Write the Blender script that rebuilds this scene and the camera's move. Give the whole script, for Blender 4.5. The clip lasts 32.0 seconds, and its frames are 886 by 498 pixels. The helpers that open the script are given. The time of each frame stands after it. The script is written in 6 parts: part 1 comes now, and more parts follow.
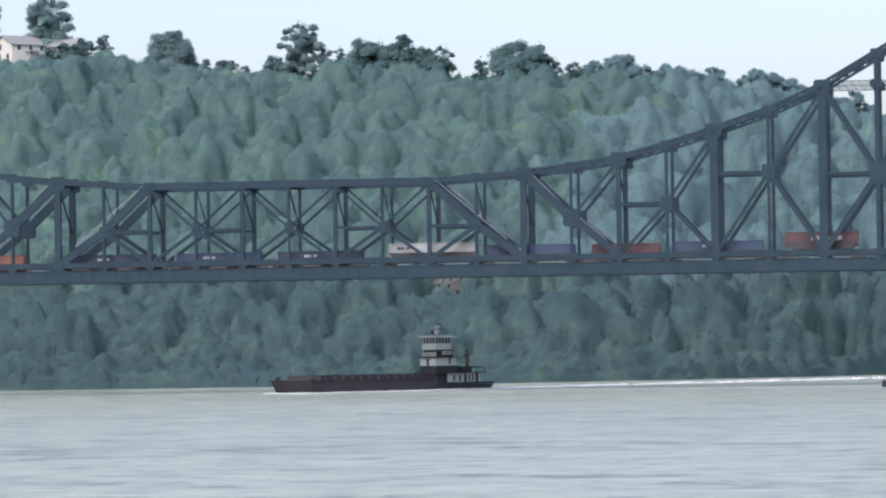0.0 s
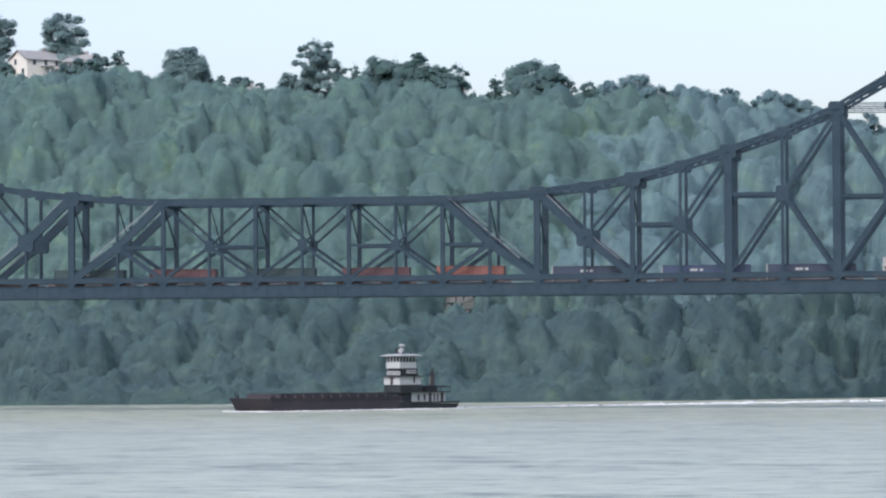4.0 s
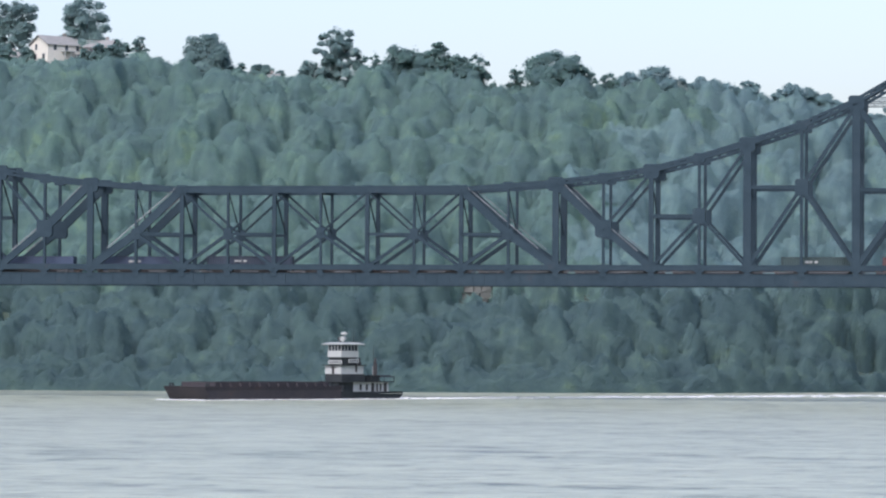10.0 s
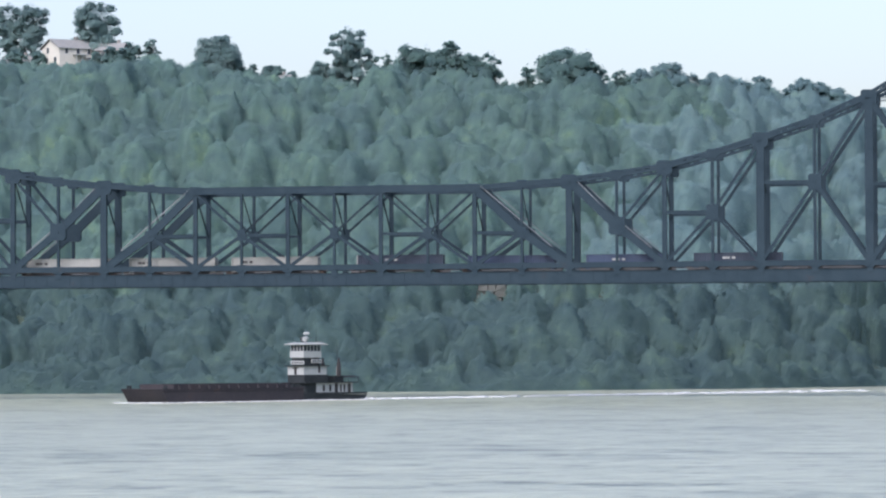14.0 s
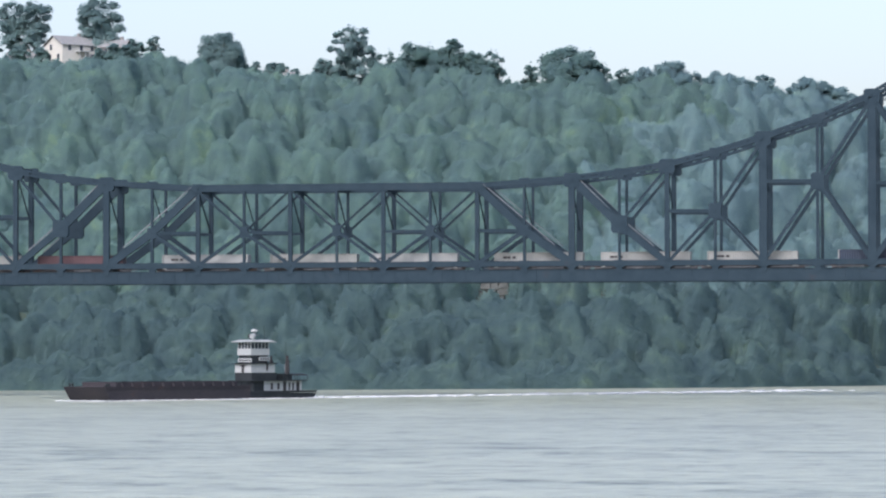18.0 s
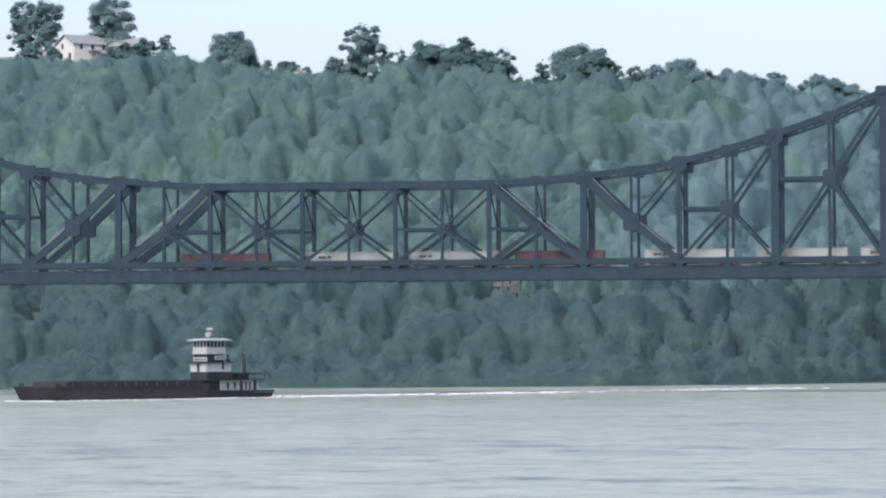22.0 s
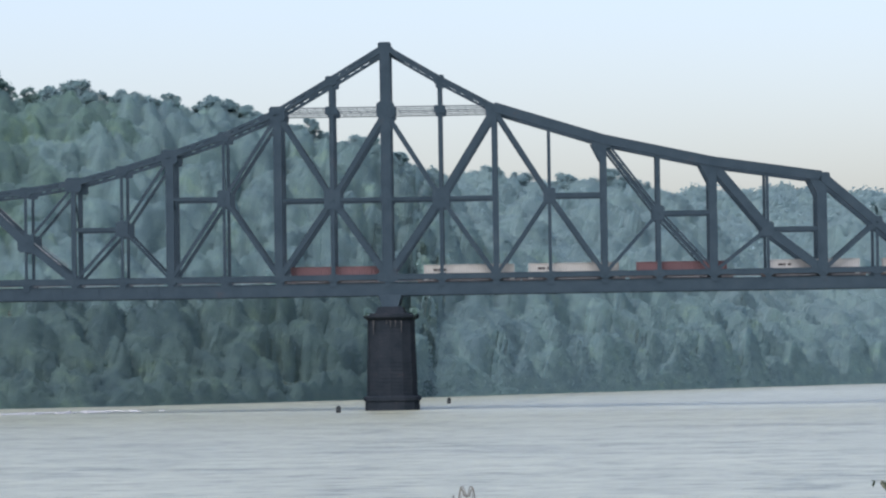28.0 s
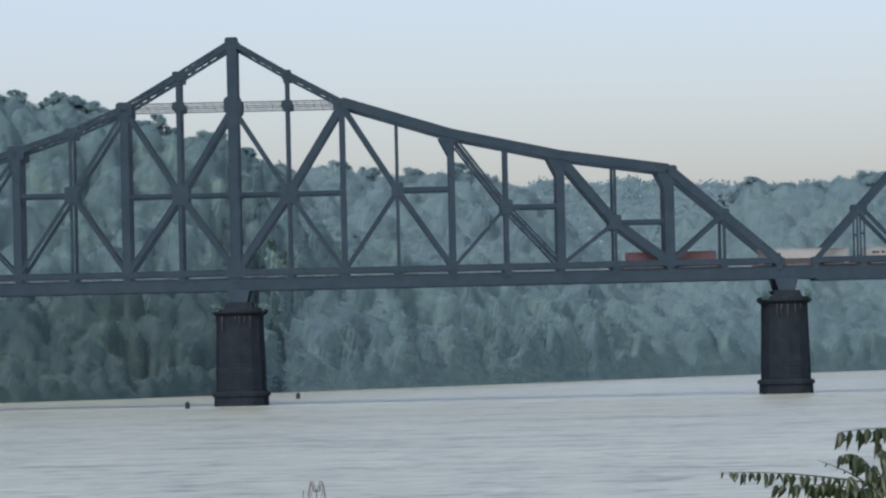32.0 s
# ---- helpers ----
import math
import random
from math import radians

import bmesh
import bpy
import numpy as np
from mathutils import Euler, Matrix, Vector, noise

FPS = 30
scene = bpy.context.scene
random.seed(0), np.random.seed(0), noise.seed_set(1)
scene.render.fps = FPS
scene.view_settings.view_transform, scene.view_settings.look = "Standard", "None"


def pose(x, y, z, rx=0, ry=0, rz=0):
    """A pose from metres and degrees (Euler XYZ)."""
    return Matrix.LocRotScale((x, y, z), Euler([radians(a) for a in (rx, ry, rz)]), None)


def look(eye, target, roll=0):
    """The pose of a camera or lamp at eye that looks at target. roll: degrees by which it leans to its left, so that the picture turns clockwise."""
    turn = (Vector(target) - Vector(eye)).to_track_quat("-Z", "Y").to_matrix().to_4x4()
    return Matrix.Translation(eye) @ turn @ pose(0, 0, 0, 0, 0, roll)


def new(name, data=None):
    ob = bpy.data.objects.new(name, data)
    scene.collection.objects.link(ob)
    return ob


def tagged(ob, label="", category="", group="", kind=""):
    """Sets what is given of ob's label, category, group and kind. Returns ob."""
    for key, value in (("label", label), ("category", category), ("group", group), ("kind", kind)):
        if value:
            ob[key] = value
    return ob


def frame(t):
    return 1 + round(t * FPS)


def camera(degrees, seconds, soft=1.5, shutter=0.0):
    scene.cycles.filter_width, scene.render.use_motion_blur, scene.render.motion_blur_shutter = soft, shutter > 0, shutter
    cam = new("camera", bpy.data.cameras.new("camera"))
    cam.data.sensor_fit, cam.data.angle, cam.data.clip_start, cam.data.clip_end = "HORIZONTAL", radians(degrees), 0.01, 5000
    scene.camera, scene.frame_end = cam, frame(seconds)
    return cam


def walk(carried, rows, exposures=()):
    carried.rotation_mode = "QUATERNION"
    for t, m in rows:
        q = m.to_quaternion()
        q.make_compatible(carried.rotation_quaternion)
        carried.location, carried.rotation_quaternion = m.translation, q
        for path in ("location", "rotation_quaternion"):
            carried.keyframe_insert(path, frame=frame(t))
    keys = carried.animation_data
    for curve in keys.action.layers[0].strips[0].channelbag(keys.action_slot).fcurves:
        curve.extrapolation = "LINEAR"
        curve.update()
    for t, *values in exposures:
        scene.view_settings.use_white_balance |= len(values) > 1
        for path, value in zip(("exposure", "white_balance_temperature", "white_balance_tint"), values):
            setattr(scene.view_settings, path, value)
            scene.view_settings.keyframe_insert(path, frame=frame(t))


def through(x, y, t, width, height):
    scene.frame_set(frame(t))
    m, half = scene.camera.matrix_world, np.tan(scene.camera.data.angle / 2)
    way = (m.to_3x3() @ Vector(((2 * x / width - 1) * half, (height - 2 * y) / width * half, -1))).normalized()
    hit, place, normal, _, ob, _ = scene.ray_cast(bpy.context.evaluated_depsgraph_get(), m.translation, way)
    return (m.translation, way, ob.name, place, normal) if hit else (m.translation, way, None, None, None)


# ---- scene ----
# The camera stands on the river bank and pans: seconds, pan, tilt and lean in degrees.
EYE = Vector((27.34, -713.63, 8.01))
cam = camera(12.709, 32.0, soft=2.2, shutter=0.04)


def aim(pan, tilt, lean):
    a, b = radians(pan), radians(tilt)
    return look(EYE, EYE + Vector((math.sin(a) * math.cos(b), math.cos(a) * math.cos(b), math.sin(b))) * 100, -lean)


walk(cam, [(t, aim(a, b, c)) for t, a, b, c in (
    (0, -9.233, 1.408, 0.826), (0.5, -9.292, 1.483, 0.672), (1, -9.359, 1.526, 0.598), (1.5, -9.356, 1.504, 0.569), (2,
    -9.377, 1.553, 0.367), (2.5, -9.349, 1.590, 0.434), (4.5, -9.413, 1.685, 0.276), (5, -9.292, 1.578, 0.179), (5.5,
    -9.199, 1.536, 0.250), (6, -9.225, 1.571, 0.271), (6.5, -9.325, 1.554, 0.043), (7, -9.440, 1.547, 0.048), (7.5,
    -9.417, 1.506, 0.141), (8, -9.357, 1.450, -0.158), (8.5, -9.294, 1.494, -0.228), (9, -9.337, 1.543, -0.096), (9.5,
    -9.508, 1.540, -0.333), (10, -9.686, 1.526, -0.348), (10.5, -9.775, 1.470, -0.297), (11, -9.841, 1.414, -0.251),
    (11.5, -9.840, 1.413, -0.115), (12, -9.866, 1.446, 0.349), (12.5, -9.883, 1.448, 0.495), (13, -9.937, 1.508, 0.424),
    (13.5, -9.960, 1.541, 0.408), (14, -9.884, 1.511, 0.324), (14.5, -9.838, 1.495, 0.439), (16.5, -9.989, 1.527,
    0.339), (17, -9.985, 1.501, 0.171), (17.5, -9.922, 1.491, 0.192), (18, -9.920, 1.480, 0.145), (18.5, -9.931, 1.480,
    0.244), (19, -9.954, 1.480, 0.176), (19.5, -9.995, 1.486, 0.182), (20, -9.983, 1.430, 0.131), (20.5, -9.984, 1.374,
    0.380), (21, -10.036, 1.377, 0.434), (21.5, -10.118, 1.409, 0.377), (22, -10.092, 1.453, 0.289), (22.5, -9.964,
    1.450, 0.291), (23, -9.888, 1.411, 0.423), (23.5, -9.869, 1.419, 0.556), (24, -9.839, 1.464, 0.568), (24.5, -9.726,
    1.499, 0.658), (26.5, -5.746, 1.530, 0.627), (27, -4.688, 1.555, 0.882), (27.5, -2.813, 1.588, 0.604), (28, -1.392,
    1.669, 0.879), (28.5, 0.052, 1.517, 0.803), (29, 0.833, 1.524, 1.244), (29.5, 0.968, 1.649, 1.370), (30, 0.843,
    1.659, 1.414), (30.5, 0.894, 1.640, 1.546), (31, 0.943, 1.661, 1.415), (31.5, 0.865, 1.564, 1.255), (32, 0.791,
    1.551, 1.295))],
    exposures=[(0, 0.8, 6150, 22), (24.5, 0.8, 6150, 22), (28.0, 0.64, 6250, 22), (29.5, 0.45, 6250, 22), (32.0, 0.38, 6250, 22)])

# ---- world and sun ----
world = bpy.data.worlds.new("hazy_sky")
scene.world = world
world.use_nodes = True
wn = world.node_tree.nodes
sky = wn.new("ShaderNodeTexSky")
sky.sky_type, sky.sun_disc = "NISHITA", False
sky.sun_elevation, sky.sun_rotation = radians(46), radians(196)
sky.air_density, sky.dust_density, sky.ozone_density, sky.altitude = 1.0, 2.5, 0.7, 0
world.node_tree.links.new(sky.outputs[0], wn["Background"].inputs[0])
wn["Background"].inputs[1].default_value = 0.127
sun = new("sun", bpy.data.lights.new("sun", "SUN"))
sun.data.energy, sun.data.angle, sun.data.color = 2.2, radians(50), (1.0, 0.97, 0.93)
sun.matrix_world = look((-146, -509, 548), (0, 0, 0))


# ---- materials ----
def mat(name, c1, c2, scale=1.0, rough=0.6, metal=0.0, bump=0.2, fine=8.0, stretch=(1, 1, 1), spec=0.5, dist=0.05, c3=None, c3_at=0.62, island=0.0, span=(0.32, 0.62)):
    """Two colours mixed by a coarse and a fine noise, a third in patches, with fine relief."""
    m = bpy.data.materials.new(name)
    m.use_nodes = True
    nt = m.node_tree
    n, l = nt.nodes, nt.links
    b = n["Principled BSDF"]
    tc = n.new("ShaderNodeTexCoord")
    mp = n.new("ShaderNodeMapping")
    mp.inputs["Scale"].default_value = stretch
    l.new(tc.outputs["Object"], mp.inputs[0])
    big, small = n.new("ShaderNodeTexNoise"), n.new("ShaderNodeTexNoise")
    for node, s, d in ((big, scale, 4), (small, scale * fine, 3)):
        node.inputs["Scale"].default_value, node.inputs["Detail"].default_value = s, d
        l.new(mp.outputs[0], node.inputs["Vector"])
    mix = n.new("ShaderNodeMath")
    mix.operation = "MULTIPLY_ADD"
    l.new(small.outputs["Fac"], mix.inputs[0])
    mix.inputs[1].default_value = 0.45
    half = n.new("ShaderNodeMath")
    half.operation = "MULTIPLY"
    half.inputs[1].default_value = 0.55
    l.new(big.outputs["Fac"], half.inputs[0])
    l.new(half.outputs[0], mix.inputs[2])
    fac = mix.outputs[0]
    if island:
        geo = n.new("ShaderNodeNewGeometry")
        add = n.new("ShaderNodeMath")
        add.operation = "MULTIPLY_ADD"
        add.inputs[1].default_value = island
        l.new(geo.outputs["Random Per Island"], add.inputs[0])
        off = n.new("ShaderNodeMath")
        off.operation = "SUBTRACT"
        off.inputs[1].default_value = island / 2
        l.new(fac, off.inputs[0])
        l.new(off.outputs[0], add.inputs[2])
        fac = add.outputs[0]
    ramp = n.new("ShaderNodeValToRGB")
    ramp.color_ramp.elements[0].position, ramp.color_ramp.elements[0].color = span[0], (*c1, 1)
    ramp.color_ramp.elements[1].position, ramp.color_ramp.elements[1].color = span[1], (*c2, 1)
    if c3:
        e = ramp.color_ramp.elements.new(c3_at + 0.04)
        e.color = (*c3, 1)
    l.new(fac, ramp.inputs[0])
    l.new(ramp.outputs[0], b.inputs["Base Color"])
    b.inputs["Roughness"].default_value, b.inputs["Metallic"].default_value = rough, metal
    b.inputs["Specular IOR Level"].default_value = spec
    if bump:
        bp = n.new("ShaderNodeBump")
        bp.inputs["Strength"].default_value, bp.inputs["Distance"].default_value = bump, dist
        l.new(fac, bp.inputs["Height"])
        l.new(bp.outputs[0], b.inputs["Normal"])
    return m


def leafy(m, through=2.1):
    """Foliage: leaves that reflect light and let about as much through."""
    n, l = m.node_tree.nodes, m.node_tree.links
    colour = n["Principled BSDF"].inputs["Base Color"].links[0].from_socket
    diff, trans, both = n.new("ShaderNodeBsdfDiffuse"), n.new("ShaderNodeBsdfTranslucent"), n.new("ShaderNodeAddShader")
    l.new(colour, diff.inputs[0])
    dim = n.new("ShaderNodeMixRGB")
    dim.blend_type = "MULTIPLY"
    dim.inputs[0].default_value = 1.0
    dim.inputs[2].default_value = (through, through, through, 1)
    l.new(colour, dim.inputs[1])
    l.new(dim.outputs[0], trans.inputs[0])
    l.new(diff.outputs[0], both.inputs[0])
    l.new(trans.outputs[0], both.inputs[1])
    # leafy relief
    tc, no, bp = n.new("ShaderNodeTexCoord"), n.new("ShaderNodeTexNoise"), n.new("ShaderNodeBump")
    no.inputs["Scale"].default_value, no.inputs["Detail"].default_value = 1.1, 2
    bp.inputs["Strength"].default_value, bp.inputs["Distance"].default_value = 0.12, 0.4
    l.new(tc.outputs["Object"], no.inputs["Vector"])
    l.new(no.outputs["Fac"], bp.inputs["Height"])
    l.new(bp.outputs[0], diff.inputs["Normal"])
    l.new(both.outputs[0], n["Material Output"].inputs[0])
    return m


STEEL = mat("weathered_dark_steel", (0.02, 0.036, 0.048), (0.03, 0.05, 0.064), 0.35, 0.75, 0.0, 0.25, 9, c3=(0.036, 0.043, 0.05), spec=0.08)
STEEL_LIGHT = mat("pale_steel_and_glint", (0.1, 0.12, 0.13), (0.2, 0.225, 0.24), 0.8, 0.5, 0.3, 0.2, 9)
RAIL = mat("rail_steel", (0.06, 0.045, 0.04), (0.12, 0.1, 0.09), 1.0, 0.45, 0.6, 0.2)
TIMBER = mat("tarred_timber", (0.03, 0.027, 0.025), (0.07, 0.062, 0.055), 1.2, 0.8, 0.0, 0.3, 10)
STONE = mat("sooty_sandstone", (0.0105, 0.0165, 0.0215), (0.02, 0.026, 0.032), 0.5, 0.95, 0.0, 0.5, 9, c3=(0.05, 0.045, 0.045), c3_at=0.66, spec=0.05)
LIME = mat("pale_lime_stain", (0.024, 0.03, 0.032), (0.05, 0.055, 0.055), 2.0, 0.9, 0.0, 0.2)
GROUND = mat("bank_undergrowth", (0.045, 0.078, 0.06), (0.075, 0.112, 0.08), 0.08, 0.9, 0.0, 0.4, 12)
ROCK = mat("pinkish_cut_rock", (0.056, 0.068, 0.061), (0.088, 0.096, 0.086), 0.25, 0.9, 0.0, 0.6, 9, dist=0.3)
BARK = mat("grey_bark", (0.05, 0.045, 0.04), (0.11, 0.1, 0.085), 1.5, 0.9, 0.0, 0.6)
LEAF = leafy(mat("summer_foliage", (0.062, 0.1, 0.101), (0.08, 0.126, 0.112), 0.07, 0.8, 0.0, 0.0, 4, spec=0.1, c3=(0.098, 0.148, 0.112), c3_at=0.64, span=(0.38, 0.6)))
# darker copy of the leaf colour, painting the lower slope's shade
LEAF_SHADED = leafy(mat("shade_darkened_foliage", (0.046, 0.075, 0.08), (0.06, 0.095, 0.091), 0.07, 0.8, 0.0, 0.0, 4, spec=0.1, c3=(0.08, 0.12, 0.096), c3_at=0.66, span=(0.38, 0.6)))
# haze towards the river bend is mixed into this leaf colour
LEAF_HAZE = leafy(mat("haze_tinted_foliage", (0.08, 0.122, 0.13), (0.099, 0.148, 0.145), 0.07, 0.8, 0.0, 0.0, 4, spec=0.1, c3=(0.112, 0.164, 0.142), c3_at=0.64, span=(0.38, 0.6)))
LEAF_DARK = leafy(mat("dark_crest_foliage", (0.074, 0.112, 0.114), (0.098, 0.142, 0.134), 0.1, 0.8, 0.0, 0.0, 6, spec=0.1))
# paler and bluer again: distance haze painted into the leaves
LEAF_FAR_HAZE = leafy(mat("distant_haze_foliage", (0.094, 0.138, 0.145), (0.11, 0.158, 0.156), 0.05, 0.8, 0.0, 0.0, 6, spec=0.05, span=(0.4, 0.6)))
LEAF_NEAR = mat("glossy_leaflet", (0.008, 0.018, 0.006), (0.026, 0.043, 0.011), 9.0, 0.45, 0.0, 0.15, 6, dist=0.002, spec=0.4)
STEM = mat("green_brown_stem", (0.026, 0.032, 0.016), (0.05, 0.052, 0.028), 12.0, 0.6, 0.0, 0.1, dist=0.001)
DRY = mat("dry_stalk", (0.05, 0.045, 0.035), (0.12, 0.105, 0.08), 14.0, 0.7, 0.0, 0.1, dist=0.001)
WHITE = mat("worn_white_paint", (0.28, 0.31, 0.305), (0.37, 0.4, 0.385), 0.7, 0.5, 0.0, 0.15, 9, c3=(0.33, 0.32, 0.3), c3_at=0.64)
CREAM = mat("cream_siding", (0.5, 0.5, 0.43), (0.58, 0.57, 0.5), 0.5, 0.6, 0.0, 0.15)
PINK = mat("pale_brick", (0.17, 0.17, 0.16), (0.21, 0.208, 0.195), 0.6, 0.8, 0.0, 0.3)
SHINGLE = mat("grey_shingle", (0.17, 0.18, 0.175), (0.24, 0.25, 0.24), 1.2, 0.8, 0.0, 0.4, 7)
GLASS = mat("dark_window_glass", (0.03, 0.04, 0.05), (0.06, 0.075, 0.09), 0.6, 0.1, 0.0, 0.0)
HULL = mat("rust_brown_hull", (0.032, 0.034, 0.04), (0.05, 0.047, 0.051), 0.25, 0.85, 0.0, 0.3, 9, c3=(0.058, 0.045, 0.044), spec=0.1)
HULL_DARK = mat("dark_hull_paint", (0.014, 0.02, 0.022), (0.03, 0.037, 0.04), 0.5, 0.6, 0.0, 0.2, 9, spec=0.2)
BLACK = mat("matt_black", (0.012, 0.013, 0.015), (0.03, 0.03, 0.032), 1.5, 0.6, 0.0, 0.1)
FEATHER = mat("black_feather", (0.002, 0.002, 0.0025), (0.005, 0.0045, 0.0045), 30.0, 0.95, 0.0, 0.1, dist=0.001, spec=0.05)
FEATHER_PALE = mat("translucent_flight_feather", (0.05, 0.042, 0.04), (0.09, 0.075, 0.07), 30.0, 0.6, 0.0, 0.1, dist=0.001)
FOAM = mat("white_foam", (0.42, 0.45, 0.45), (0.56, 0.59, 0.58), 1.2, 0.8, 0.0, 0.5, 6)
PAINTS = {
    "white": mat("chalky_white_container", (0.26, 0.285, 0.275), (0.33, 0.355, 0.34), 0.4, 0.55, 0.0, 0.1, 9),
    "cream": mat("cream_container", (0.23, 0.25, 0.235), (0.29, 0.31, 0.285), 0.4, 0.55, 0.0, 0.1, 9),
    "blue": mat("blue_container", (0.018, 0.036, 0.075), (0.028, 0.052, 0.1), 0.4, 0.5, 0.0, 0.1, 9),
    "navy": mat("navy_container", (0.011, 0.023, 0.044), (0.019, 0.036, 0.062), 0.4, 0.5, 0.0, 0.1, 9),
    "red": mat("oxide_red_container", (0.06, 0.032, 0.036), (0.088, 0.044, 0.048), 0.4, 0.55, 0.0, 0.1, 9),
    "brown": mat("brown_red_container", (0.064, 0.034, 0.036), (0.09, 0.047, 0.048), 0.4, 0.55, 0.0, 0.1, 9),
    "orange": mat("orange_container", (0.17, 0.07, 0.055), (0.22, 0.09, 0.068), 0.4, 0.55, 0.0, 0.1, 9),
    "green": mat("dark_green_container", (0.012, 0.034, 0.037), (0.02, 0.048, 0.05), 0.4, 0.55, 0.0, 0.1, 9),
}
SILL = mat("red_brown_car_sill", (0.024, 0.027, 0.03), (0.042, 0.04, 0.041), 0.6, 0.65, 0.0, 0.2)


def water_material():
    m = bpy.data.materials.new("silty_river_water")
    m.use_nodes = True
    n, l = m.node_tree.nodes, m.node_tree.links
    b = n["Principled BSDF"]
    tc = n.new("ShaderNodeTexCoord")
    heights = []
    for sx, sy, sc, k in ((1, 1, 0.42, 0.5), (0.85, 1, 0.12, 1.0), (0.3, 1, 0.03, 1.6)):
        mp, no = n.new("ShaderNodeMapping"), n.new("ShaderNodeTexNoise")
        mp.inputs["Scale"].default_value = (sx, sy, 1)
        mp.inputs["Rotation"].default_value = (0, 0, radians(4))
        no.inputs["Scale"].default_value, no.inputs["Detail"].default_value, no.inputs["Roughness"].default_value = sc, 7, 0.62
        l.new(tc.outputs["Object"], mp.inputs[0])
        l.new(mp.outputs[0], no.inputs["Vector"])
        heights.append((no, k))
    total = None
    for no, k in heights:
        mul = n.new("ShaderNodeMath")
        mul.operation = "MULTIPLY"
        mul.inputs[1].default_value = k
        l.new(no.outputs["Fac"], mul.inputs[0])
        if total is None:
            total = mul.outputs[0]
        else:
            add = n.new("ShaderNodeMath")
            l.new(total, add.inputs[0])
            l.new(mul.outputs[0], add.inputs[1])
            total = add.outputs[0]
    bp = n.new("ShaderNodeBump")
    bp.inputs["Strength"].default_value, bp.inputs["Distance"].default_value = 1.0, 0.6
    l.new(total, bp.inputs["Height"])
    l.new(bp.outputs[0], b.inputs["Normal"])
    # silt clouds, with the light and dark of ripple patches mixed into the colour
    tint = None
    for (no, k), share in zip(heights, (0.34, 0.44, 0.22)):
        mul = n.new("ShaderNodeMath")
        mul.operation = "MULTIPLY"
        mul.inputs[1].default_value = share
        l.new(no.outputs["Fac"], mul.inputs[0])
        if tint is None:
            tint = mul.outputs[0]
        else:
            add = n.new("ShaderNodeMath")
            l.new(tint, add.inputs[0])
            l.new(mul.outputs[0], add.inputs[1])
            tint = add.outputs[0]
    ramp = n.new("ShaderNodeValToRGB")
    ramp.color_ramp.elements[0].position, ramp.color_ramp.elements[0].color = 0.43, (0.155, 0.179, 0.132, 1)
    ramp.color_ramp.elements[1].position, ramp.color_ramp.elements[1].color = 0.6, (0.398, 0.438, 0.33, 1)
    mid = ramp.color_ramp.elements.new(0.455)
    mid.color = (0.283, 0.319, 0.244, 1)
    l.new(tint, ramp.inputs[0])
    # sparse dark lines painted into the colour for the darker faces of ripples
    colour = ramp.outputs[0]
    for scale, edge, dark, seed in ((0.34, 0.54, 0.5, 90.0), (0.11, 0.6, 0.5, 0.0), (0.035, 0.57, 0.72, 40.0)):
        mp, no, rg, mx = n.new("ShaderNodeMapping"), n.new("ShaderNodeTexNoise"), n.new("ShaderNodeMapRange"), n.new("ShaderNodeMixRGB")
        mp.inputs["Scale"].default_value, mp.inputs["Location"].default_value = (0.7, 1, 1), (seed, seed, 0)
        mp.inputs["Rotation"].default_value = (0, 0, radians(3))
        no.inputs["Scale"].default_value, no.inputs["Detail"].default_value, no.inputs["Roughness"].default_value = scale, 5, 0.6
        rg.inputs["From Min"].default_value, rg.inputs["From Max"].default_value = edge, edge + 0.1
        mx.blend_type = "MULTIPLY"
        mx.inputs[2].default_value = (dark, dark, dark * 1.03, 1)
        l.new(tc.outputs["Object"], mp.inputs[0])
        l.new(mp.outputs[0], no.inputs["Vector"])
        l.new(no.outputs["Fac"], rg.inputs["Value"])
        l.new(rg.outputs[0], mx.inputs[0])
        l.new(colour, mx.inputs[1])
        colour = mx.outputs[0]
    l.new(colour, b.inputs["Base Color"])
    b.inputs["Roughness"].default_value = 0.3
    b.inputs["Specular IOR Level"].default_value = 0.26
    b.inputs["Specular Tint"].default_value = (1.0, 0.99, 0.86, 1)
    b.inputs["IOR"].default_value = 1.33
    return m


WATER = water_material()


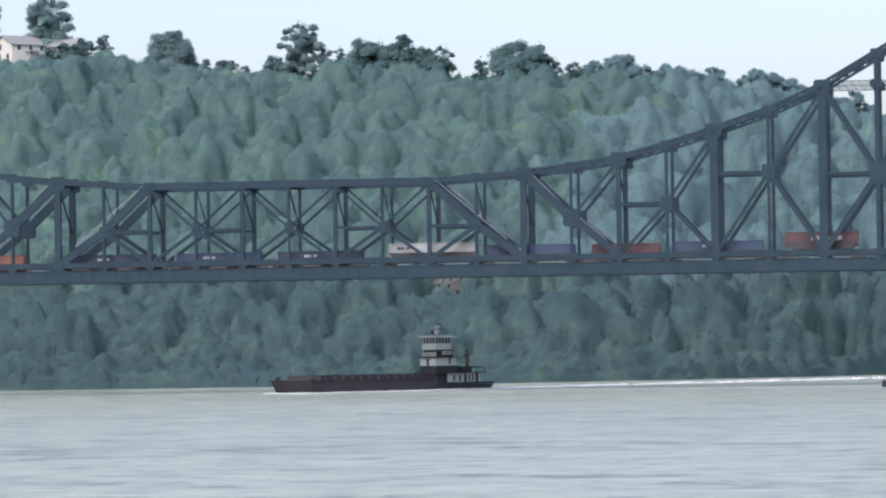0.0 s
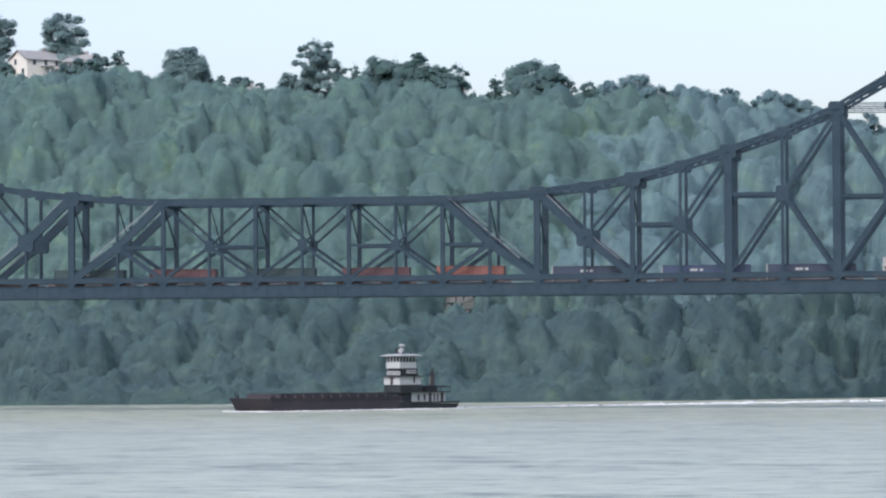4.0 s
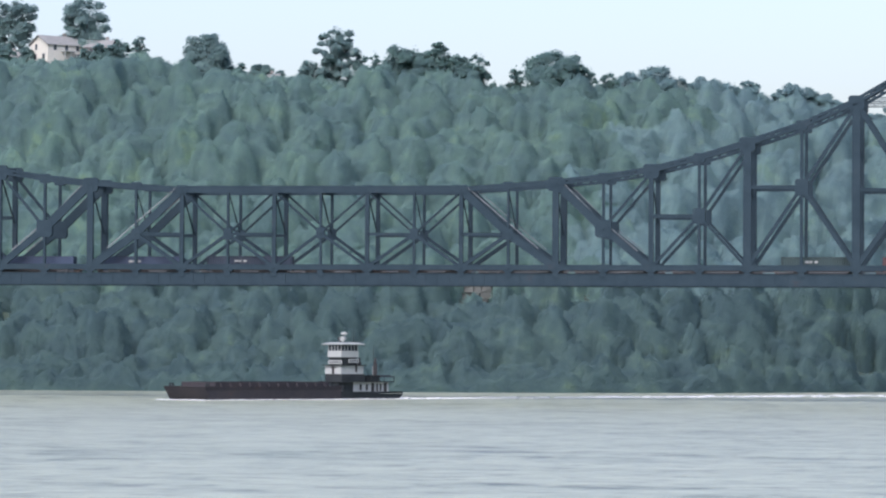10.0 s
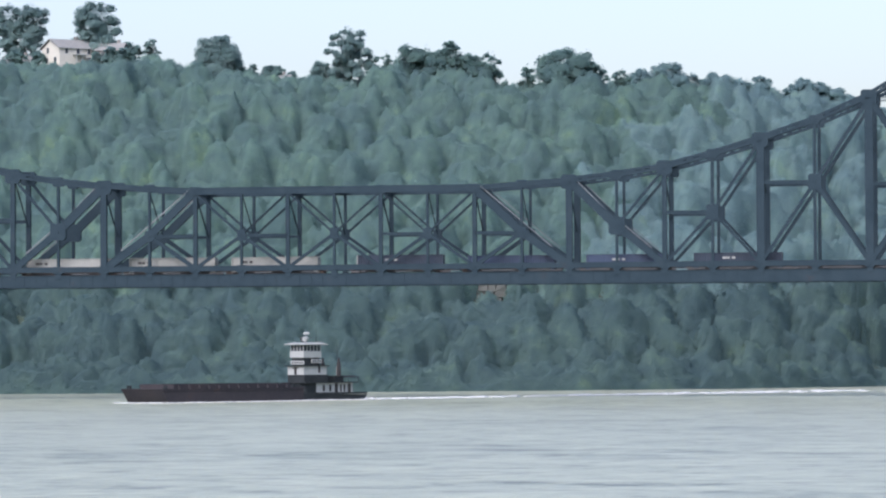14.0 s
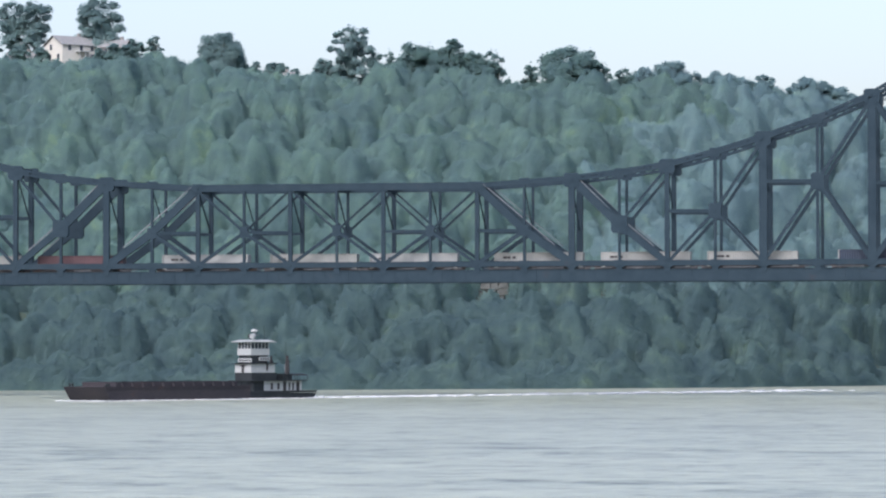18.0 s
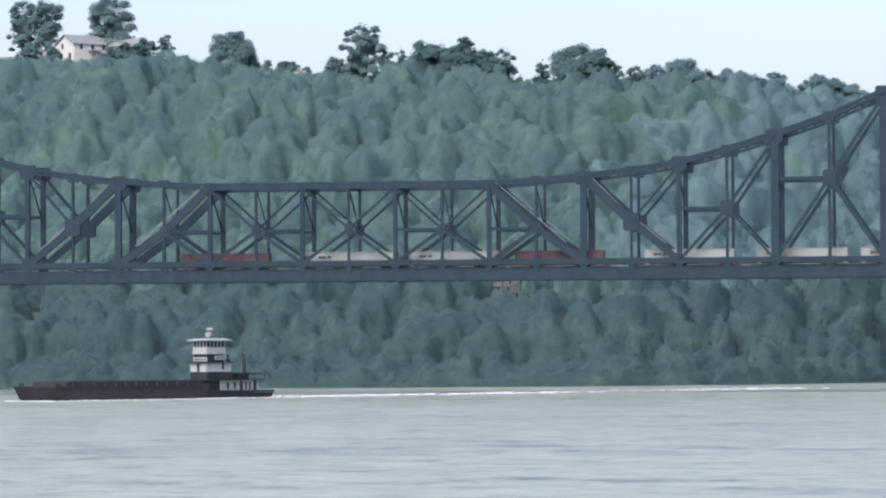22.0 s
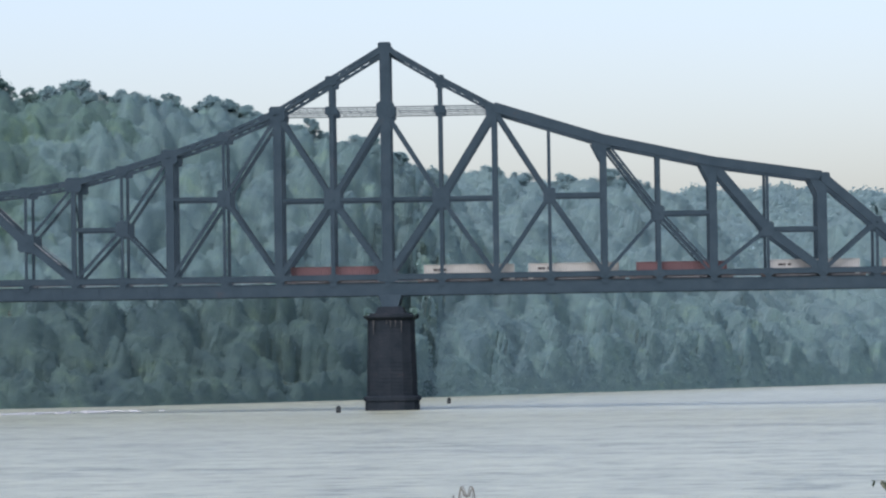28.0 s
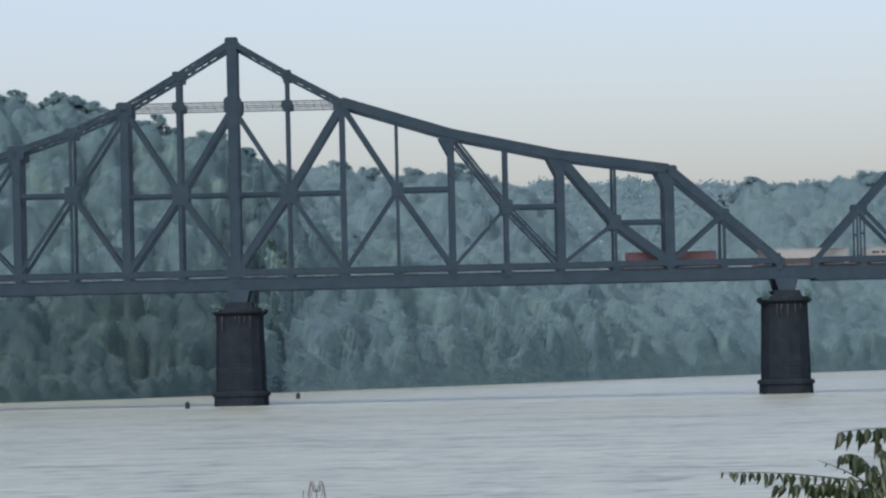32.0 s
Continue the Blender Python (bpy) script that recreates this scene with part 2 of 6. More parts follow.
# ---- mesh helpers ----
class Build:
    """Collects vertices and faces for one mesh."""

    def __init__(self):
        self.v, self.f = [], []

    def add(self, vs, fs):
        k = len(self.v)
        self.v += [tuple(p) for p in vs]
        self.f += [tuple(i + k for i in f) for f in fs]
        return self

    def hexa(self, p):
        """Eight corners: four below, four above, both anticlockwise."""
        return self.add(p, [(3, 2, 1, 0), (4, 5, 6, 7), (0, 1, 5, 4), (1, 2, 6, 5), (2, 3, 7, 6), (3, 0, 4, 7)])

    def box(self, x0, x1, y0, y1, z0, z1):
        return self.hexa([(x0, y0, z0), (x1, y0, z0), (x1, y1, z0), (x0, y1, z0), (x0, y0, z1), (x1, y0, z1), (x1, y1, z1), (x0, y1, z1)])

    def bar(self, p, q, wide, deep, side=(0, 1, 0)):
        """A straight bar from p to q, `wide` along side and `deep` across it."""
        p, q, s = Vector(p), Vector(q), Vector(side)
        d = (q - p).normalized()
        s = (s - d * s.dot(d)).normalized()
        u = d.cross(s)
        a, b = s * wide / 2, u * deep / 2
        return self.hexa([p - a - b, p + a - b, p + a + b, p - a + b, q - a - b, q + a - b, q + a + b, q - a + b])

    def tube(self, p, q, r0, r1, n=8):
        p, q = Vector(p), Vector(q)
        d = (q - p).normalized()
        a = d.orthogonal().normalized()
        b = d.cross(a)
        ring = [a * math.cos(2 * math.pi * i / n) + b * math.sin(2 * math.pi * i / n) for i in range(n)]
        vs = [p + r * r0 for r in ring] + [q + r * r1 for r in ring]
        fs = [(i, (i + 1) % n, n + (i + 1) % n, n + i) for i in range(n)]
        return self.add(vs, fs + [tuple(range(n))[::-1], tuple(range(n, 2 * n))])

    def prism(self, outline, y0, y1):
        """An outline in x and z, anticlockwise as seen along +y from -y, from y0 to y1."""
        n = len(outline)
        vs = [(x, y0, z) for x, z in outline] + [(x, y1, z) for x, z in outline]
        return self.add(vs, [tuple(range(n)), tuple(range(n, 2 * n))[::-1]] + [(i, n + i, n + (i + 1) % n, (i + 1) % n) for i in range(n)])

    def stack(self, rings, close=True):
        """Rings of equal length, one above another."""
        n = len(rings[0])
        vs = [p for r in rings for p in r]
        fs = [(k * n + i, k * n + (i + 1) % n, (k + 1) * n + (i + 1) % n, (k + 1) * n + i) for k in range(len(rings) - 1) for i in range(n)]
        if close:
            fs += [tuple(range(n))[::-1], tuple(range((len(rings) - 1) * n, len(rings) * n))]
        return self.add(vs, fs)

    def mesh(self, name, material, smooth=False):
        me = bpy.data.meshes.new(name)
        me.from_pydata(self.v, [], self.f)
        me.materials.append(material)
        if smooth:
            me.polygons.foreach_set("use_smooth", [True] * len(me.polygons))
        me.update()
        return me


def part(name, b, material, parent=None, label="", smooth=False):
    """One mesh object from a Build or a mesh, under its thing."""
    ob = new(name, b if isinstance(b, bpy.types.Mesh) else b.mesh(name, material, smooth))
    ob.parent = parent
    if label:
        ob["label"] = label
    return ob


def thing(name, label, category, group="", kind="", at=(0, 0, 0)):
    ob = new(name)
    ob.location = at
    return tagged(ob, label, category, group, kind)


def loose_tris(name, tris, material, normals=None):
    """A mesh of loose triangles (n x 3 x 3), with soft normals at the corners where given."""
    n = len(tris)
    co = np.ascontiguousarray(np.asarray(tris, dtype=np.float32).reshape(-1, 3))
    me = bpy.data.meshes.new(name)
    me.vertices.add(3 * n)
    me.vertices.foreach_set("co", co.ravel())
    me.loops.add(3 * n)
    me.loops.foreach_set("vertex_index", np.arange(3 * n, dtype=np.int32))
    me.polygons.add(n)
    me.polygons.foreach_set("loop_start", np.arange(0, 3 * n, 3, dtype=np.int32))
    me.polygons.foreach_set("loop_total", np.full(n, 3, dtype=np.int32))
    me.materials.append(material)
    me.update(calc_edges=True)
    if normals is not None:
        nv = np.asarray(normals).reshape(-1, 3)
        nv = nv / np.maximum(np.linalg.norm(nv, axis=1, keepdims=True), 1e-6)
        me.polygons.foreach_set("use_smooth", np.ones(n, dtype=bool))
        me.normals_split_custom_set_from_vertices(nv.tolist())
    return me


# ---- ground, river ----
SHORE = np.array([(-1500, 60), (-420, 104), (-260, 106), (-200, 108), (-140, 118), (-90, 140), (-60, 165), (-38, 195), (-15, 235), (0, 285),
                  (30, 340), (60, 400), (116, 520), (198, 660), (320, 850), (500, 1100), (2600, 3800)], float)
RIDGES = (  # crest line: x, y, height of the ground
    ((-1500, 200, 79), (-257, 248, 79), (-236, 248, 79.5), (-222, 248, 79), (-212, 249, 75), (-199, 250, 73), (-190, 250, 74), (-178, 252, 73), (-166, 253, 69.5), (-156, 254, 69), (-140, 258, 68), (-126, 262, 66),
     (-100, 270, 67), (-75, 285, 66), (-50, 318, 66), (-34, 330, 62), (-20, 345, 57), (-4, 365, 50), (10, 400, 40), (45, 440, 24), (90, 500, 8), (140, 600, 0), (2600, 4000, 0)),
    ((-1500, 640, 66), (-60, 640, 66), (-4, 650, 59), (7, 650, 60), (28, 650, 56), (58, 650, 55), (70, 655, 51), (80, 665, 46), (95, 690, 32), (130, 760, 22), (200, 900, 15), (2600, 4200, 10)),
    ((-1500, 1500, 88), (110, 1500, 89), (160, 1500, 90), (205, 1500, 84), (420, 1600, 90), (2600, 4600, 90)),
    ((-1500, 900, 0), (90, 800, 8), (140, 850, 48), (163, 900, 56), (176, 900, 61), (192, 900, 59.5), (230, 905, 62.5), (320, 1020, 66), (600, 1450, 72), (2600, 4300, 72)),
)
RIDGES = [np.array(r, float) for r in RIDGES]


def ease(t):
    t = np.clip(t, 0, 1)
    return t * t * (3 - 2 * t)


def ground_height(x, y):
    """Height of the ground over the plan: river bed, hills behind it, the bank in front."""
    x, y = np.asarray(x, float), np.asarray(y, float)
    s = np.interp(x, SHORE[:, 0], SHORE[:, 1])
    z = -3 + 4.2 * ease((y - s + 4) / 8)
    for r in RIDGES:
        cy, ch = np.interp(x, r[:, 0], r[:, 1]), np.interp(x, r[:, 0], r[:, 2])
        t = (y - s) / np.maximum(cy - s, 20)
        rise = 0.25 * np.clip(t, 0, 1) + 0.75 * ease(t)
        z = np.maximum(z, np.where(y > s, 1.2, -3) + np.where(y > s, ch * rise, 0))
    z = np.maximum(z, -3 + 9.3 * ease((-655 - y) / 30))
    land = 24.5 * ease((-345 - x) / 40) * ease((y + 45) / 35)
    land = np.maximum(land, 24.5 * ease((x - 228) / 40) * ease((260 - y) / 60))
    return np.maximum(z, -3 + np.where(land > 0, land, 0))


def terrain():
    gx = np.unique(np.concatenate([np.linspace(-1500, -430, 14), np.arange(-430, 431, 9.0), np.linspace(440, 2600, 24)]))
    gy = np.unique(np.concatenate([np.linspace(-1200, -730, 8), np.arange(-730, -640, 6.0), np.linspace(-640, 70, 12), np.arange(78, 760, 9.0), np.linspace(770, 4700, 60)]))
    xx, yy = np.meshgrid(gx, gy)
    zz = ground_height(xx, yy)
    wob = np.array([noise.noise((a * 0.045, b * 0.045, 0.3)) for a, b in zip(xx.ravel(), yy.ravel())]).reshape(xx.shape)
    zz = zz + wob * np.where(zz > 3, 2.2, 0.15)
    nx, ny = len(gx), len(gy)
    idx = np.arange(nx * ny).reshape(ny, nx)
    f = np.stack([idx[:-1, :-1], idx[:-1, 1:], idx[1:, 1:], idx[1:, :-1]], -1).reshape(-1, 4)
    me = bpy.data.meshes.new("ground")
    me.from_pydata(np.stack([xx, yy, zz], -1).reshape(-1, 3).tolist(), [], f.tolist())
    me.materials.append(GROUND)
    me.polygons.foreach_set("use_smooth", [True] * len(me.polygons))
    tagged(new("ground", me), "wooded river valley ground with grassy banks", "ground", kind="structure")


terrain()
river = Build().add([(-1500, -1000, 0), (2600, -1000, 0), (2600, 4600, 0), (-1500, 4600, 0)], [(0, 1, 2, 3)])
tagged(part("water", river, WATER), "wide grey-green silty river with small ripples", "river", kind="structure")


# ---- the railway bridge ----
FT = 0.3048
PA, PS, GAUGE_W = 64 * FT, 57 * FT, 34.5 * FT   # long panel, short panel, distance between the trusses
XE = -2 * PA - 2 * PS                           # end of the cantilever arm
XC = XE - 2.5 * PS                              # middle of the hung span
ZB, ZT = 23.95, 38.2                            # bottom chord, level top chord
bridge = thing("railway_bridge", "dark steel cantilever through-truss railway bridge on stone piers over the river", "bridge")


def member(name, pieces, label=""):
    """One member for the near truss and its twin in the far truss."""
    me = pieces.mesh(name, STEEL)
    part(name, me, STEEL, bridge, label)
    part(name, me, STEEL, bridge, label).location.y = GAUGE_W


def box_member(name, p, q, deep, wide=0.7):
    """A riveted box: web plates with proud flange angles along both edges and batten plates."""
    b = Build()
    P, Q = Vector((p[0], 0, p[1])), Vector((q[0], 0, q[1]))
    d = (Q - P).normalized()
    n = Vector((0, 1, 0)).cross(d)
    b.bar(P, Q, wide, deep * 0.9)
    e = deep / 2 - 0.09
    for s in (-1, 1):
        b.bar(P + n * e * s, Q + n * e * s, wide + 0.08, 0.18)
    L = (Q - P).length
    for k in range(1, max(2, int(L / 4))):
        c = P + d * (L * k / max(2, int(L / 4)))
        b.bar(c - d * 0.25, c + d * 0.25, wide + 0.1, deep * 0.96)
    member(name, b)


def pair_member(name, p, q, gap=0.75, deep=0.24, wide=0.45):
    """Two parallel bars with tie plates."""
    b = Build()
    P, Q = Vector((p[0], 0, p[1])), Vector((q[0], 0, q[1]))
    d = (Q - P).normalized()
    n = Vector((0, 1, 0)).cross(d)
    for s in (-1, 1):
        b.bar(P + n * gap / 2 * s, Q + n * gap / 2 * s, wide, deep)
    L = (Q - P).length
    for k in (0.5,) if L < 14 else (0.33, 0.66):
        c = P + d * L * k
        b.bar(c - d * 0.2, c + d * 0.2, wide * 0.6, gap)
    member(name, b)


def slotted_member(name, p, q, deep, wide=0.9, flange=0.42, step=1.5):
    """A built-up chord: two flanges joined by web plates that leave short slots between them."""
    b = Build()
    P, Q = Vector((p[0], 0, p[1])), Vector((q[0], 0, q[1]))
    d = (Q - P).normalized()
    n = Vector((0, 1, 0)).cross(d)
    e = deep / 2 - flange / 2
    for s in (-1, 1):
        b.bar(P + n * e * s, Q + n * e * s, wide, flange)
    L = (Q - P).length
    k = max(4, int(L / step))
    for y in (-wide / 2 + 0.06, wide / 2 - 0.06):
        off = Vector((0, y, 0))
        for i in range(k):
            share = (1.0, 0.3, 0.45, 0.25, 0.6)[(i + int(L * 7)) % 5] if 0 < i < k - 1 else 1.0
            a = P + d * (L * i / k)
            b.bar(a + off, a + d * (L / k * share) + off, 0.05, deep - 2 * flange + 0.04)
    member(name, b)


def barred_strut(name, p, q, deep, wide=0.6):
    """A light tie of four long angles with batten plates across them."""
    b = Build()
    P, Q = Vector((p[0], 0, p[1])), Vector((q[0], 0, q[1]))
    d = (Q - P).normalized()
    n = Vector((0, 1, 0)).cross(d)
    L = (Q - P).length
    for y in (-wide / 2, wide / 2):
        for u in (-0.5, -0.17, 0.17, 0.5):
            o = n * deep * u * 0.88 + Vector((0, y, 0))
            b.bar(P + o, Q + o, 0.08, 0.15 if abs(u) > 0.3 else 0.1)
        k = max(3, int(L / 1.5))
        for i in range(k):
            a = P + d * (L * (i + 0.5) / k) + Vector((0, y, 0))
            b.bar(a - n * deep * 0.44, a + n * deep * 0.44 + d * 0.5, 0.05, 0.06)
    member(name, b)


def gusset(x, z, w, h, wide=0.86, cut=0.3):
    """A riveted joint plate with clipped corners and a pin head."""
    a, c = w / 2, h / 2
    k = min(a, c) * cut
    b = Build().prism([(x - a + k, z - c), (x + a - k, z - c), (x + a, z - c + k), (x + a, z + c - k), (x + a - k, z + c), (x - a + k, z + c),
                       (x - a, z + c - k), (x - a, z - c + k)], -wide / 2, wide / 2)
    b.tube((x, -wide / 2 - 0.12, z), (x, wide / 2 + 0.12, z), 0.22, 0.22, 8)
    member("gusset", b)


def half_bridge(m):
    """From the main pier to the middle of the hung span; m maps x for the mirrored half."""
    X = lambda x: m(x)
    u = {0: (0, 65.3), 1: (-PA, 53.9), 2: (-2 * PA, 46.5), 3: (-2 * PA - PS, 41.7), 4: (XE, 39.4)}
    P = lambda x, z: (X(x), z)
    # tower
    box_member("tower_post", P(0, ZB), P(0, 65.8), 1.85, 1.0)
    gusset(X(0), 65.2, 2.4, 2.0)
    gusset(X(0), 54.0, 3.2, 3.0)
    gusset(X(0), 38.0, 2.2, 1.7)
    gusset(X(0), ZB, 3.6, 1.8)
    # top chord of the arm, laced
    mids = {0: 59.5, 1: 49.7, 2: 43.9, 3: 40.35}
    for i in range(4):
        (xa, za), (xb, zb) = u[i], u[i + 1]
        xm = (xa + xb) / 2
        for p, q in (((xa, za), (xm, mids[i])), ((xm, mids[i]), (xb, zb))):
            slotted_member("top_chord", P(*p), P(*q), 1.15, 0.9, 0.47)
        gusset(X(xm), mids[i] - 0.1, 2.0, 1.7)
        gusset(X(xb), zb - 0.3, 2.9, 2.6)
    # panel beside the tower: crossed diagonals
    hx, hz = -PA / 2, 38.0
    box_member("diagonal", P(0, 53.6), P(hx, hz), 0.95)
    box_member("diagonal", P(hx, hz), P(-PA, ZB), 0.95)
    box_member("diagonal", P(-PA, 53.6), P(hx, hz), 0.95)
    box_member("diagonal", P(hx, hz), P(0, ZB), 1.15)
    box_member("sub_post", P(hx, 59.4), P(hx, hz), 0.8)
    box_member("sub_post", P(hx, hz), P(hx, ZB), 0.75)
    barred_strut("strut", P(-PA, 54.0), P(0, 54.0), 1.15)
    gusset(X(hx), 54.0, 2.2, 1.5)
    box_member("strut", P(-PA, hz), P(0, hz), 0.6)
    gusset(X(hx), hz, 3.0, 3.6)
    box_member("post", P(-PA, 53.5), P(-PA, ZB), 1.5, 0.9)
    # second panel
    hx, hz = -1.5 * PA, 38.5
    box_member("diagonal", P(-PA, 53.2), P(hx, hz), 0.62)
    box_member("diagonal", P(hx, hz), P(-2 * PA, ZB), 0.62)
    box_member("diagonal", P(hx, hz), P(-PA, ZB), 0.75)
    box_member("sub_post", P(hx, 49.5), P(hx, hz), 0.55)
    box_member("sub_post", P(hx, hz), P(hx, ZB), 0.55)
    box_member("strut", P(hx, hz), P(-2 * PA, hz), 0.65)
    gusset(X(hx), hz, 2.4, 3.0)
    box_member("post", P(-2 * PA, 46), P(-2 * PA, ZB), 1.45, 0.9)
    # third panel
    hx, hz = -2 * PA - PS / 2, 33.3
    box_member("diagonal", P(-2 * PA, 46), P(hx, hz), 0.50)
    box_member("diagonal", P(hx, hz), P(-2 * PA - PS, ZB), 0.50)
    box_member("diagonal", P(hx, hz), P(-2 * PA, ZB), 0.45)
    box_member("sub_post", P(hx, 43.7), P(hx, hz), 0.50)
    box_member("sub_post", P(hx, hz), P(hx, ZB), 0.50)
    box_member("strut", P(hx, hz), P(-2 * PA - PS, hz), 0.65)
    gusset(X(hx), hz, 2.3, 2.8)
    box_member("post", P(-2 * PA - PS, 41.4), P(-2 * PA - PS, ZB), 0.85, 0.8)
    # fourth panel, heavy diagonal to the arm's end
    hx, hz = XE + PS / 2, 31.0
    box_member("diagonal", P(XE + 0.3, 39.0), P(hx, hz), 1.6)
    box_member("diagonal", P(hx, hz), P(-2 * PA - PS, ZB), 1.25)
    box_member("diagonal", P(-2 * PA - PS, 41.2), P(hx, hz), 0.42)
    box_member("sub_post", P(hx, 40.2), P(hx, hz), 0.45)
    box_member("sub_post", P(hx, hz), P(hx, ZB), 0.45)
    gusset(X(hx), hz, 3.0, 3.2)
    box_member("post", P(XE, 39.2), P(XE, ZB), 1.15, 0.9)
    # first panel of the hung span, with its inclined end post
    hx, hz = XE - PS / 2, 30.0
    box_member("end_post", P(XE - PS, ZT), P(hx, hz), 1.45)
    box_member("end_post", P(hx, hz), P(XE, ZB), 1.45)
    box_member("diagonal", P(hx, hz), P(XE - PS, ZB), 0.7)
    box_member("strut", P(hx, hz), P(XE - PS, hz), 0.55)
    box_member("sub_post", P(hx, 38.8), P(hx, hz), 0.40)
    box_member("sub_post", P(hx, hz), P(hx, ZB), 0.5)
    box_member("top_chord", P(XE, 39.4), P(XE - PS, ZT), 0.95)
    gusset(X(hx), 38.9, 1.9, 1.3)
    gusset(X(hx), hz, 1.7, 2.0)
    gusset(X(XE - PS), ZT, 2.2, 1.5)
    box_member("post", P(XE - PS, ZT), P(XE - PS, ZB), 0.75)
    # second panel of the hung span
    hx, hz = XE - 1.5 * PS, 30.0
    box_member("diagonal", P(XE - PS, ZT - 0.4), P(hx, hz), 0.34)
    box_member("diagonal", P(hx, hz), P(XE - 2 * PS, ZB), 0.55)
    box_member("diagonal", P(hx, hz), P(XE - PS, ZB), 0.55)
    box_member("diagonal", P(XE - 2 * PS, ZT - 0.4), P(hx, hz), 0.28)
    box_member("strut", P(hx, hz), P(XE - 2 * PS, hz), 0.5)
    box_member("sub_post", P(hx, ZT), P(hx, ZB), 0.42)
    box_member("top_chord", P(XE - PS, ZT), P(XE - 2 * PS, ZT), 1.3, 0.8)
    gusset(X(hx), hz, 1.5, 2.1)
    gusset(X(XE - 2 * PS), ZT, 2.2, 1.4)
    box_member("post", P(XE - 2 * PS, ZT), P(XE - 2 * PS, ZB), 0.7)
    # half of the middle panel
    hx, hz = XC, 30.2
    box_member("diagonal", P(XE - 2 * PS, ZT - 0.4), P(hx, hz), 0.32)
    box_member("diagonal", P(hx, hz), P(XE - 2 * PS, ZB), 0.5)
    box_member("top_chord", P(XE - 2 * PS, ZT), P(XC, ZT), 1.3, 0.8)
    # bottom chord and floor edge
    xs = [0, -PA / 2, -PA, -1.5 * PA, -2 * PA, -2 * PA - PS / 2, -2 * PA - PS, XE + PS / 2, XE] + [XE - PS * k / 2 for k in range(1, 6)]
    for a, c in zip(xs, xs[1:]):
        box_member("bottom_chord", P(a, ZB), P(c, ZB), 1.0, 0.8)
    for x in xs[1:-1]:
        gusset(X(x), ZB - 0.1, 1.9, 1.35)
    return xs


mirror = lambda x: 2 * XC - x
near_nodes = half_bridge(lambda x: x)
half_bridge(mirror)
member("sub_post", Build().bar((XC, 0, ZT), (XC, 0, ZB), 0.7, 0.42))
gusset(XC, 30.2, 1.5, 2.1)


